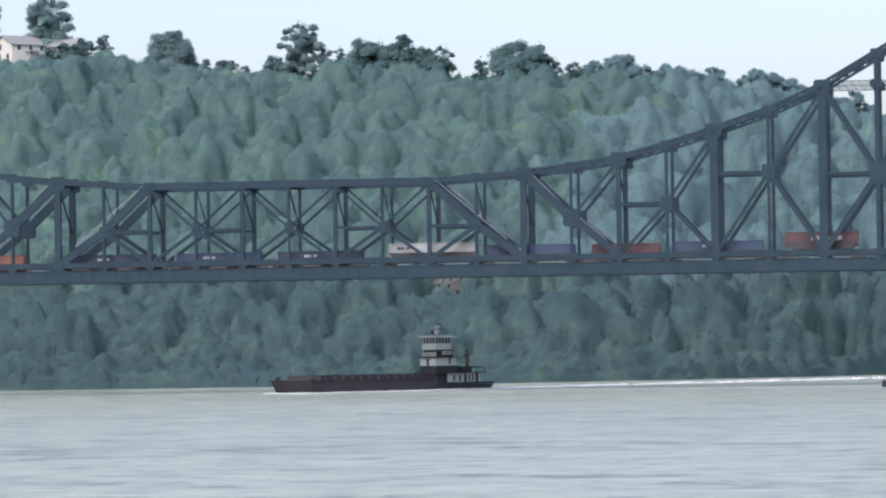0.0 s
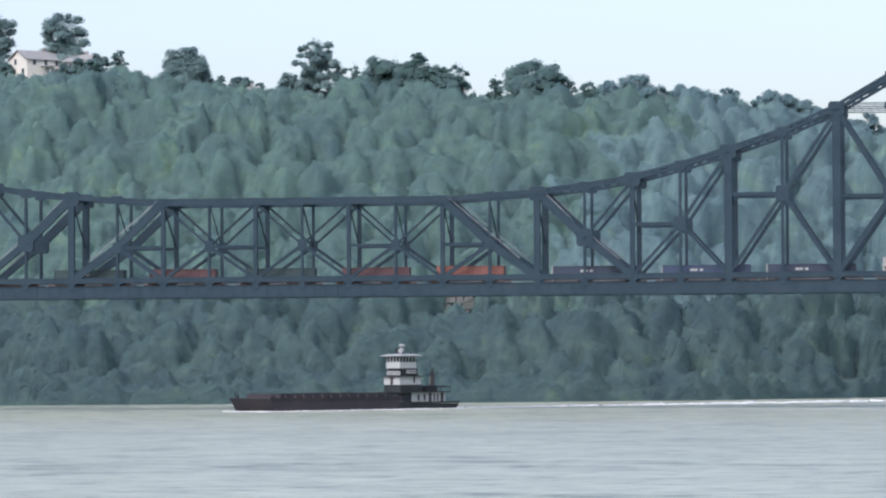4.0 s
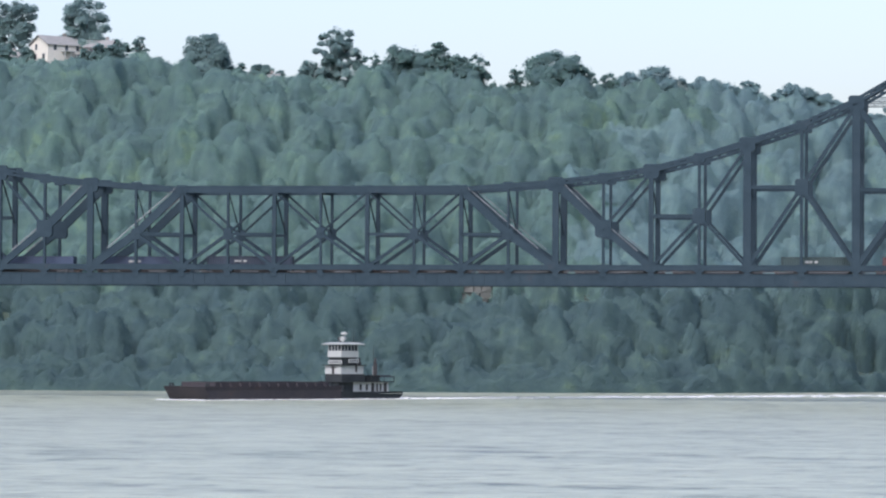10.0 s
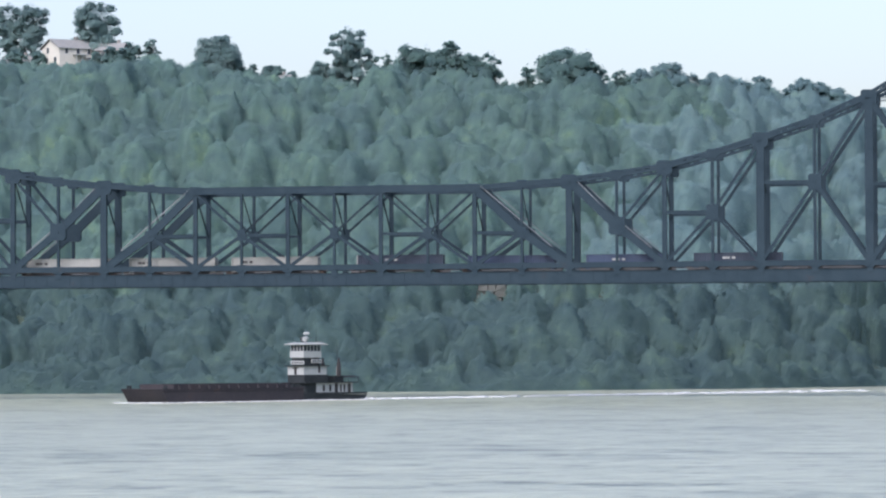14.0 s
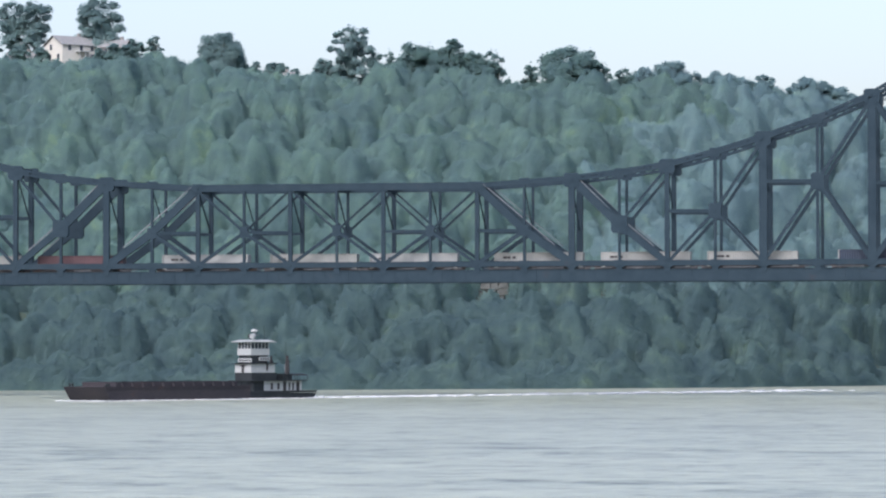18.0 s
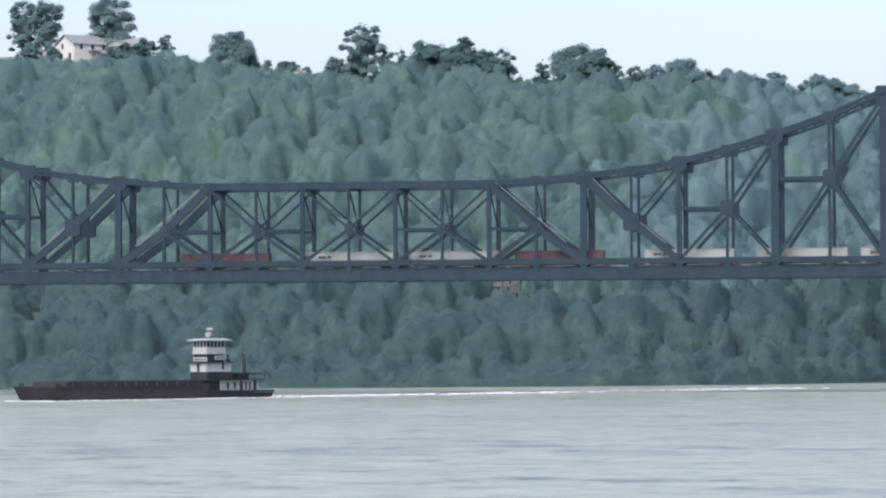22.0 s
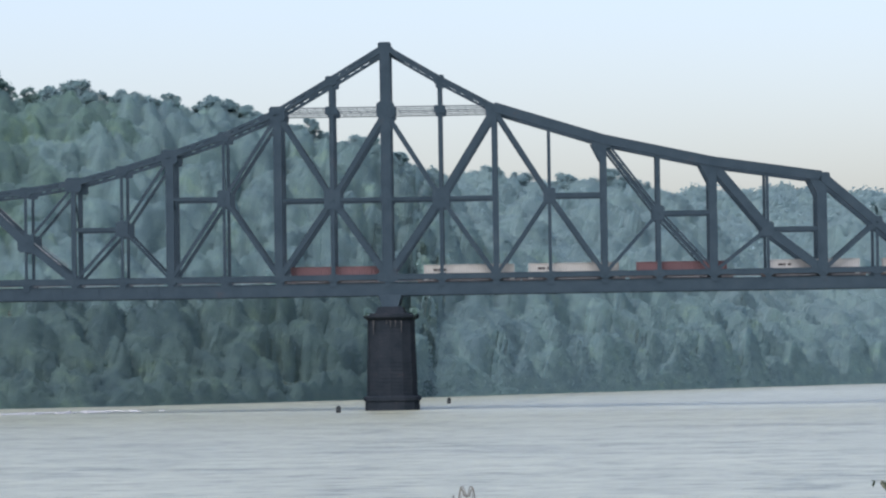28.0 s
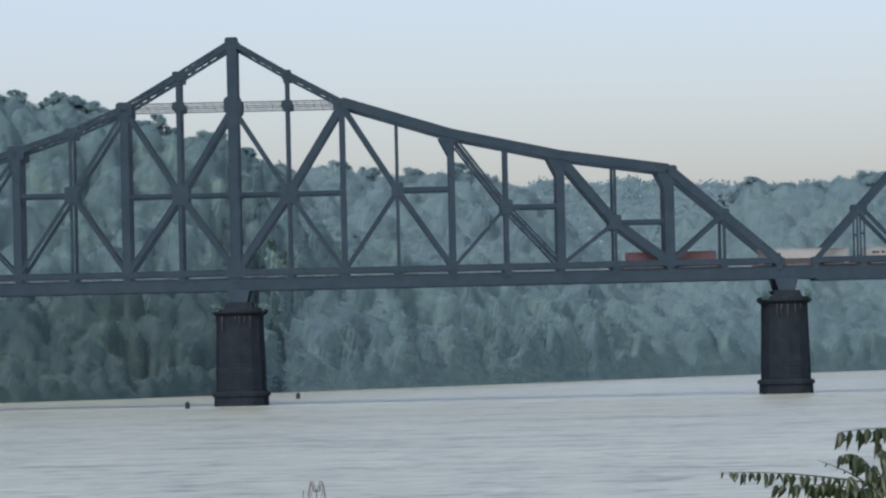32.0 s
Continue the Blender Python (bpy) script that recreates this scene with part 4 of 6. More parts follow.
def woods(name, material, label, x0, x1, d0, d1, cell, places, radius, leaves, size, seed, haze_split=None):
    """A closed canopy: crowns of many heights grown together over the slope, with loose leaf sprays all over them."""
    rng = np.random.default_rng(seed)
    gx, gd = np.arange(x0, x1, cell), np.arange(d0, d1, cell)
    xx, dd = np.meshgrid(gx, gd)
    yy = dd + np.interp(xx, SHORE[:, 0], SHORE[:, 1])
    bare = np.maximum(ground_height(xx, yy), -0.4)
    zz = bare + 0.2 + 2.2 * np.exp(-((dd - 2) / 6) ** 2)
    for px, py, gz, k in places:
        r = radius * rng.uniform(0.7, 1.3) * (0.45 + 0.55 * min(k, 1.2))
        h, p1, p2 = 12 * k * rng.uniform(0.66, 1.05), rng.uniform(0, 6.28), rng.uniform(0, 6.28)
        i0, i1 = np.searchsorted(gx, (px - r * 1.3, px + r * 1.3))
        if i0 >= i1:
            continue
        pd = py - float(np.interp(px, SHORE[:, 0], SHORE[:, 1]))
        slack = r * 1.3 + np.ptp(yy[0, i0:i1])
        j0, j1 = np.searchsorted(gd, (pd - slack, pd + slack))
        dx, dy = xx[j0:j1, i0:i1] - px, yy[j0:j1, i0:i1] - py
        an = np.arctan2(dy, dx)
        q = np.hypot(dx, dy) / (r * (1 + 0.14 * np.sin(3 * an + p1) + 0.09 * np.sin(5 * an + p2)))
        top = gz + h * (0.3 + 0.7 * np.sqrt(np.clip(1 - q * q, 0, 1)))
        zz[j0:j1, i0:i1] = np.where(q < 1, np.maximum(zz[j0:j1, i0:i1], top), zz[j0:j1, i0:i1])
    zz = np.minimum(zz, bare + np.maximum(0, dd + 6) * 1.7)
    wooded = zz - bare > 0.6
    coarse = (0.7 / cell) ** 0.7
    rough = np.array([2.4 * abs(noise.noise((a * 0.2, b * 0.2, c * 0.2))) + 1.9 * abs(noise.noise((a * 0.42, b * 0.42, c * 0.42))) + 0.7 * noise.noise((a * 0.95, b * 0.95, c * 0.95)) for a, b, c in zip(xx.ravel() * coarse, yy.ravel() * 0.6 * coarse, zz.ravel() * 1.2 * coarse)]).reshape(xx.shape)
    zz = np.where(wooded, zz + (rough - 0.7) * np.clip((zz - bare) / 4, 0.2, 1), bare - 0.3)
    broad = box_blur(zz, max(1, int(1.6 / cell)))
    soft_z = zz * 0.35 + broad * 0.65
    P = np.stack([xx, yy, zz], -1)

    def normals(z):
        q = np.stack([xx, yy, z], -1)
        n = np.cross(np.gradient(q, axis=1), np.gradient(q, axis=0))
        return n / np.linalg.norm(n, axis=-1, keepdims=True)

    N, S = normals(zz), normals(soft_z) * 0.9 + np.array((0, 0, 0.15))
    j, i = np.meshgrid(np.arange(len(gd) - 1), np.arange(len(gx) - 1), indexing="ij")
    j, i = j.ravel(), i.ravel()
    use = wooded[j, i] | wooded[j + 1, i] | wooded[j, i + 1] | wooded[j + 1, i + 1]
    j, i = j[use], i[use]
    corners = lambda A: np.concatenate([np.stack([A[j, i], A[j, i + 1], A[j + 1, i + 1]], 1), np.stack([A[j, i], A[j + 1, i + 1], A[j + 1, i]], 1)])
    tri, soft, hard = corners(P - N * size * 0.8), corners(S), corners(N)
    area = np.linalg.norm(np.cross(tri[:, 1] - tri[:, 0], tri[:, 2] - tri[:, 0]), axis=1) * (0.25 + np.clip(-hard[:, 0, 1], 0, 1))
    pick = rng.choice(len(tri), leaves, p=area / area.sum())
    w = rng.dirichlet((1, 1, 1), leaves)[:, :, None]
    nn = (hard[pick] * w).sum(1)
    at = (tri[pick] * w).sum(1) + nn * size * rng.uniform(0.1, 1.0, (leaves, 1)) ** 2 * 3.2
    spray = leaf_tris(rng, at, nn + rng.normal(0, 0.45, (leaves, 3)) + (0, -0.45, 0.2), size)
    ns = (soft[pick] * w).sum(1) + rng.normal(0, 0.1, (leaves, 3))
    tri, soft = np.concatenate([tri, spray]), np.concatenate([soft, np.repeat(ns[:, None, :], 3, axis=1)])
    parts = [(np.ones(len(tri), bool), name, material, label)]
    # past a ragged edge the canopy takes the leaf colour with haze in it
    if haze_split:
        edge, other_name, other, other_label = haze_split
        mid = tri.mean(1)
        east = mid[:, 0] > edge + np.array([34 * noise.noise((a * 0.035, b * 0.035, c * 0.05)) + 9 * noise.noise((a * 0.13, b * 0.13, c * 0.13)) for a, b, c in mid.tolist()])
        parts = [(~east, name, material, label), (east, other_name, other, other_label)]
    for use, nm, m, words in parts:
        tagged(new(nm, loose_tris(nm, tri[use], m, soft[use])), words, "woods", kind="stuff")


left = slope_places(-345, 3, 5.0, 3, 150, 5, 0.62, 1.2) + slope_places(-345, 3, 3.4, -3, 6, 15, 0.45, 0.9)
# the eastern part gets its haze from the paler leaf colour
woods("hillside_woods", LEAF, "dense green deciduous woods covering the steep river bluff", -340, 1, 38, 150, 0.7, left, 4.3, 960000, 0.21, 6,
      (-92, "hillside_woods", LEAF_HAZE, "woods on the bluff towards the bend, haze painted into their colour"))
# the lower slope's shade is put in by a darker leaf colour
woods("riverside_woods", LEAF_SHADED, "riverside woods below the bluff, shade painted into their leaf colour", -340, 1, -8, 40, 0.7, left, 4.3, 360000, 0.21, 6)
right = slope_places(-12, 118, 6.6, 3, 330, 7, 0.75, 1.35) + slope_places(118, 330, 7.5, 3, 260, 8, 0.95, 1.4) + slope_places(-12, 330, 4.0, -4, 7, 17, 0.5, 0.95)
# haze is in both leaf colours; the darker one paints shade along the shore
woods("receding_woods", LEAF_FAR_HAZE, "woods on the receding river bluffs, haze painted into their colour", -5, 330, 66, 330, 1.2, right, 6.4, 400000, 0.31, 9)
woods("riverside_woods", LEAF_HAZE, "woods along the receding shore, haze and shade painted into their colour", -5, 330, -8, 68, 1.2, right, 6.4, 170000, 0.31, 9)
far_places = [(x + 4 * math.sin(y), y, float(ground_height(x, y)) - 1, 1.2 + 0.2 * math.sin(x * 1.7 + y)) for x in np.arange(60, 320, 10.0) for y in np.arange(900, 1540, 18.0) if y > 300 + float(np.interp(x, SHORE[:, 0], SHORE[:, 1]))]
woods("distant_woods", LEAF_FAR_HAZE, "distant woods on the farthest ridge, haze painted into their colour", 55, 325, 250, 900, 3.0, far_places, 8.5, 60000, 0.9, 10)


def crest_tree(x, y, top, base, spread, shape, seed, leaf=LEAF_DARK, label=""):
    """One tree: tapered trunk, limbs and a crown of many leaf sprays. Shapes: full, light and loose, dense dome, tall and airy."""
    rng = np.random.default_rng(seed)
    h = top - base
    words = ("full dark green deciduous tree on the bluff's crest", "loose light-leaved young tree on the bluff's crest", "dense dark dome-shaped tree on the bluff's crest", "tall airy tree with gaps in its crown on the crest")
    t = thing("tree", label or words[shape], "tree", "trees along the crest", at=(x, y, base))
    trunk = Build()
    lean = rng.uniform(-0.3, 0.3, 2)
    thick = 0.16 + 0.022 * h
    for k in range(4):
        a, b = k / 4, (k + 1) / 4
        trunk.tube((lean[0] * a, lean[1] * a, h * 0.75 * a - 0.5), (lean[0] * b, lean[1] * b, h * 0.75 * b - 0.5), thick * (1 - a * 0.75), thick * (1 - b * 0.75), 7)
    part("trunk", trunk, BARK, t)
    for k in range(6):
        a = rng.uniform(0, 2 * math.pi)
        z = h * rng.uniform(0.3, 0.6)
        part("limb", Build().tube((0, 0, z), (spread * 0.65 * math.cos(a), spread * 0.65 * math.sin(a), z + h * 0.2), thick * 0.4, 0.05, 5), BARK, t)
    lobes, lobe, core, shaggy, lift, reach = ((46, (0.16, 0.3), 0.62, 0.22, 0.04, 0.72), (36, (0.14, 0.3), 0.45, 0.28, 0.0, 0.75), (44, (0.2, 0.3), 0.76, 0.15, 0.04, 0.62), (60, (0.11, 0.22), 0.42, 0.24, 0.1, 0.8))[shape]
    n = int(min(15000, 900 + 330 * spread * spread + 80 * h))
    tri, soft = crown_tris(rng, n, lobes, spread, h, h * lift, 0.23, reach, lobe, core, shaggy)
    part("crown", loose_tris("crown", tri, leaf, soft), leaf, t)
    return t


CREST = (  # x and top on a plane 255 m beyond the bridge's axis, half width, shape
    (-252.3, 96.5, 3.9, 0), (-246.3, 96.4, 4.4, 0), (-229.5, 96.7, 5.8, 0), (-220.8, 86.6, 2.5, 1), (-215.4, 87.3, 2.0, 0), (-198, 87.7, 6.2, 2), (-189.6, 80.6, 1.5, 1), (-184.6, 80.1, 3.3, 1), (-179.5, 78.6, 1.9, 1),
    (-172.1, 80.9, 3.3, 0), (-165.2, 88.5, 5.5, 3), (-158.7, 81.9, 2.2, 1), (-155.5, 82.4, 1.6, 1), (-150.2, 84.2, 4.9, 1), (-145.3, 83.5, 2.7, 1), (-139.5, 85.2, 3.3, 2), (-141.9, 83, 4.7, 0),
    (-134.8, 81.8, 3, 0), (-129.3, 82, 3.3, 1), (-125.3, 75.2, 1.4, 1), (-120.2, 78.6, 2.2, 1), (-111.3, 82.7, 7.2, 2), (-105.2, 81.9, 2.2, 0), (-102.2, 78.7, 2.5, 1), (-96.9, 77.3, 2.2, 1),
    (-91, 77.6, 3.3, 0), (-84.6, 78.9, 4.4, 0), (-79, 76, 2.5, 1), (-73.4, 76.3, 4.1, 0), (-66.4, 74.3, 2.5, 1), (-62.4, 75.3, 2.6, 0), (-56.3, 72.2, 1.6, 1), (-52.4, 74.5, 3.8, 0),
    (-48.6, 73.5, 3.3, 0), (-44.5, 71.9, 4.4, 0), (-40.5, 69.7, 3, 1), (-28, 68.6, 2.6, 1), (-32.4, 67.2, 3.6, 0), (-24.5, 65.1, 2.5, 0), (-15.3, 64, 5.5, 2), (-20.5, 62.9, 2.5, 0), (-7.5, 60, 3, 0))
for i, (x, top, spread, shape) in enumerate(CREST):
    y = max(255.0, float(np.interp(x, RIDGES[0][:, 0], RIDGES[0][:, 1])) - 4) if x > -126 else 255.0
    far = (y - EYE.y) / (255 - EYE.y)
    x, top = EYE.x + (x - EYE.x) * far, EYE.z + (top - EYE.z) * far
    # leaf colours grow paler eastwards to paint haze along the crest
    crest_tree(x, y, top, min(float(ground_height(x, y)) - 0.2, top - 5), spread * far * (1.25 if x > -160 else 1.08), shape, 500 + i, LEAF_HAZE if x > -95 else LEAF if shape == 1 or x > -160 else LEAF_DARK)
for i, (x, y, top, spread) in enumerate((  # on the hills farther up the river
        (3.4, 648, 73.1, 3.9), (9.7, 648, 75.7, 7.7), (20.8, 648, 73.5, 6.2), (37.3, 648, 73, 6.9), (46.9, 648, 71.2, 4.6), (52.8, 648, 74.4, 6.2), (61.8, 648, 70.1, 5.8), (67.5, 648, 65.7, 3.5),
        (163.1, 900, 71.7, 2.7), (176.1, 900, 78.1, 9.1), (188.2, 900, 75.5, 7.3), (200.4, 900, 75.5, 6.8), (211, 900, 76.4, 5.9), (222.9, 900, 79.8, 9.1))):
    crest_tree(x, y, top, min(float(ground_height(x, y)) - 0.2, top - 8), spread, (0, 2)[i % 2], 560 + i, LEAF_FAR_HAZE, "round-crowned tree on the far ridge up the river, haze painted into its colour")


for i, (x, y, top, spread) in enumerate(((-227, 246, 83.6, 1.9), (-223.4, 245, 84.8, 2.3), (-220, 246, 84.6, 2.3), (-242, 245, 84.2, 2.0), (-247.5, 245, 84.6, 2.6))):
    crest_tree(x, y, top, float(ground_height(x, y)) - 0.2, spread, 1, 590 + i, LEAF, "leafy shrub screening the houses on the crest")


# ---- houses and rock on the bluff ----
def house(x, y, z, w, d, eave, ridge, wall, windows, label, gable=(), porch=False):
    h = thing("house", label, "house", "houses on the bluff", at=(x, y, z))
    hx, hy = w / 2, d / 2
    part("wall", Build().box(-hx, hx, -hy, -hy + 0.3, -1.8, eave), wall, h)
    part("wall", Build().box(-hx, hx, hy - 0.3, hy, -1.8, eave), wall, h)
    for s in (-1, 1):
        x0, x1 = (s * hx, s * (hx - 0.3)) if s < 0 else (hx - 0.3, hx)
        part("wall", Build().hexa([(x0, -hy + 0.3, 0), (x1, -hy + 0.3, 0), (x1, hy - 0.3, 0), (x0, hy - 0.3, 0), (x0, -hy + 0.3, eave), (x1, -hy + 0.3, eave), (x1, hy - 0.3, eave), (x0, hy - 0.3, eave)])
             .add([(x0, -hy + 0.3, eave), (x0, hy - 0.3, eave), (x0, 0, ridge - 0.2), (x1, -hy + 0.3, eave), (x1, hy - 0.3, eave), (x1, 0, ridge - 0.2)], [(0, 1, 2), (5, 4, 3), (0, 2, 5, 3), (2, 1, 4, 5)]), wall, h)
    roof = Build()
    o = 0.5
    for s in (-1, 1):
        roof.hexa([(-hx - o, s * (hy + o), eave - 0.25), (hx + o, s * (hy + o), eave - 0.25), (hx + o, 0, ridge), (-hx - o, 0, ridge), (-hx - o, s * (hy + o), eave - 0.05), (hx + o, s * (hy + o), eave - 0.05), (hx + o, 0, ridge + 0.2), (-hx - o, 0, ridge + 0.2)])
    part("roof", roof, SHINGLE, h, "pale grey shingle roof")
    for wx, wz, ww, wh in windows:
        f = part("window", Build().box(wx - ww / 2 - 0.1, wx + ww / 2 + 0.1, -hy - 0.06, -hy, wz - 0.1, wz + wh + 0.1), WHITE, h)
        part("pane", Build().box(wx - ww / 2, wx + ww / 2, -hy - 0.09, -hy - 0.065, wz, wz + wh), GLASS, f)
    for wy, wz, ww, wh in gable:
        f = part("window", Build().box(-hx - 0.06, -hx, wy - ww / 2 - 0.1, wy + ww / 2 + 0.1, wz - 0.1, wz + wh + 0.1), WHITE, h)
        part("pane", Build().box(-hx - 0.09, -hx - 0.065, wy - ww / 2, wy + ww / 2, wz, wz + wh), GLASS, f)
    part("chimney", Build().box(hx * 0.4, hx * 0.4 + 0.8, 0.1, 0.8, ridge - 0.6, ridge + 1.0), PINK, h)
    if porch:
        p = part("porch", Build().box(-1.4, 2.2, -hy - 1.8, -hy, 2.5, 2.7), WHITE, h, "white flat porch roof")
        for px in (-1.3, 0.4, 2.1):
            part("post", Build().tube((px, -hy - 1.7, -0.5), (px, -hy - 1.7, 2.5), 0.1, 0.08, 6), WHITE, p)
    return h


def on_ground(x, y, sink=0.2):
    return float(ground_height(x, y)) - sink


a = house(-235.2, 249, on_ground(-235, 249), 10.6, 8.2, 4.3, 6.5, CREAM, [(-3.2, 2.9, 0.8, 1.2), (0.2, 2.9, 0.8, 1.2), (3.4, 2.9, 0.8, 1.2), (3.4, 0.5, 1.1, 1.5)],
          "two-storey cream sided house with grey gabled roof", [(1.2, 3.1, 0.9, 1.3), (1.6, 0.6, 1.0, 1.3), (-2.2, 0.6, 1.0, 1.3)], porch=True)
a.rotation_euler.z = radians(48)
house(-224.8, 252, on_ground(-225, 252), 6.4, 6.0, 4.3, 6.0, PINK, [(-1.6, 2.6, 0.9, 1.2), (1.4, 2.6, 0.9, 1.2), (-1.6, 0.5, 0.9, 1.3)], "pale brick house half hidden behind a tree")
house(-249, 252, on_ground(-249, 252, 1.2), 7.0, 6.0, 2.6, 4.2, WHITE, [(-1.5, 0.9, 0.9, 1.1), (1.5, 0.9, 0.9, 1.1)], "small white house among the trees")
house(-183, 253, on_ground(-183, 253) - 0.9, 7.2, 5.0, 2.6, 3.9, WHITE, [(0, 1.0, 0.9, 0.9)], "low white house showing above the tree tops")
house(-160.2, 249, on_ground(-160, 249), 8.0, 5.0, 2.7, 4.0, WHITE, [(-2, 0.9, 0.9, 0.9), (1.5, 0.9, 0.9, 0.9)], "low white roofed house among the crest trees")
ys = slope_y(-217.5, 28.6)
house(-217.5, ys, 28.4, 6.2, 5.0, 3.4, 4.3, WHITE, [(1.5, 1.2, 0.8, 1.1)], "white shed on the wooded slope behind the bridge")


def rock_face(x, y, w, h, seed):
    """A broken cut bank of uneven tilted slabs."""
    rng = np.random.default_rng(seed)
    z0 = float(ground_height(x, y)) - 1.5
    r = thing("rock_outcrop", "bare pinkish-grey rock cut on the wooded slope", "rock", "rock cuts", at=(x, y, z0))
    z = 0.0
    while z < h + 1.5:
        dz = rng.uniform(0.7, 1.5)
        xx = -w / 2 + rng.uniform(-0.5, 0.8)
        while xx < w / 2:
            dx = rng.uniform(1.0, 3.2)
            t = rng.uniform(-0.5, 0.5, 12)
            yy = -1 + z * 0.3
            part("slab", Build().hexa([(xx + t[4] * 0.5, yy + t[0], z), (xx + dx + t[5] * 0.5, yy + t[1], z + t[6] * 0.4), (xx + dx, 4, z), (xx, 4, z), (xx + 0.2 + t[7] * 0.4, yy + 0.3 + t[2], z + dz + t[8] * 0.4),
                                       (xx + dx - 0.2 + t[9] * 0.4, yy + 0.3 + t[3], z + dz + t[10] * 0.4), (xx + dx, 4, z + dz), (xx, 4, z + dz)]), ROCK, r)
            xx += dx
        z += dz
    return r


for i, (x, z, w, h, y) in enumerate(ROCKS):
    rock_face(x, y, w, h, 40 + i)


# ---- the train ----
def corrugated(b, x0, x1, y0, y1, z0, z1, pitch=0.42):
    """A container side wall as a folded sheet from x0 to x1, both long sides."""
    n = int((x1 - x0) / pitch)
    for y, s in ((y0, 1), (y1, -1)):
        xs = []
        for i in range(n):
            a = x0 + (x1 - x0) * i / n
            w = (x1 - x0) / n
            xs += [(a, 0), (a + w * 0.35, 0), (a + w * 0.5, 0.04), (a + w * 0.85, 0.04)]
        xs.append((x1, 0))
        vs = [(x, y + s * d, z) for z in (z0, z1) for x, d in xs]
        m = len(xs)
        fs = [(i, i + 1, m + i + 1, m + i) for i in range(m - 1)]
        b.add(vs, fs if s > 0 else [f[::-1] for f in fs])


def container(x, length, top, paint, marks, label, group="containers on the train"):
    """A freight container with corner posts, rails, corrugated sides and end doors."""
    c = thing("container", label, "container", group, at=(x, TRACK_Y[0], top - 2.75))
    L, w, h = length / 2, 1.22, 2.75
    m = PAINTS[paint]
    body = Build()
    corrugated(body, -L + 0.14, L - 0.14, -w + 0.05, w - 0.05, 0.16, h - 0.12)
    body.box(-L + 0.1, L - 0.1, -w + 0.1, w - 0.1, 0.02, 0.14).box(-L + 0.1, L - 0.1, -w + 0.06, w - 0.06, h - 0.1, h - 0.03)
    part("body", body, m, c)
    for z0, z1 in ((0, 0.16), (h - 0.12, h)):
        for s in (-1, 1):
            part("side_rail", Build().box(-L, L, s * w - 0.05, s * w + 0.05, z0, z1), m, c)
    for sx in (-1, 1):
        for s in (-1, 1):
            part("corner_post", Build().box(sx * L - 0.09, sx * L + 0.09, s * w - 0.09, s * w + 0.09, 0, h), m if paint in ("white", "cream") else PAINTS["white"] if (sx < 0 and marks == "edge") else m, c)
        part("end_wall", Build().box(sx * L - 0.05, sx * L + 0.05, -w + 0.1, w - 0.1, 0.05, h - 0.05), m, c)
    for y in (-0.7, -0.25, 0.25, 0.7):
        part("lock_rod", Build().tube((-L - 0.08, y, 0.2), (-L - 0.08, y, h - 0.2), 0.03, 0.03, 6), STEEL_LIGHT, c)
    y = -w - 0.012
    if marks in ("lead", "edge"):
        ink = BLACK if paint in ("white", "cream") else PAINTS["white"]
        x0 = -L + 1.6 if paint in ("white", "cream") else -L * 0.35
        z0 = h * 0.56
        for k, ww in enumerate((0.75, 0.45, 0.6)):
            a = x0 + k * 0.85
            part("marking", Build().box(a, a + ww, y - 0.02, y, z0 + 0.1, z0 + 0.5), ink, c, "plain bar of an unreadable marking")
    elif marks == "row":
        for k, ww in enumerate((0.85, 0.5, 0.75, 0.6, 0.5, 0.8)):
            part("marking", Build().box(-1.9 + k * 0.95, -1.9 + k * 0.95 + ww, y - 0.02, y, 1.25, 1.95), PAINTS["white"], c, "plain bars of a white marking")
    return c


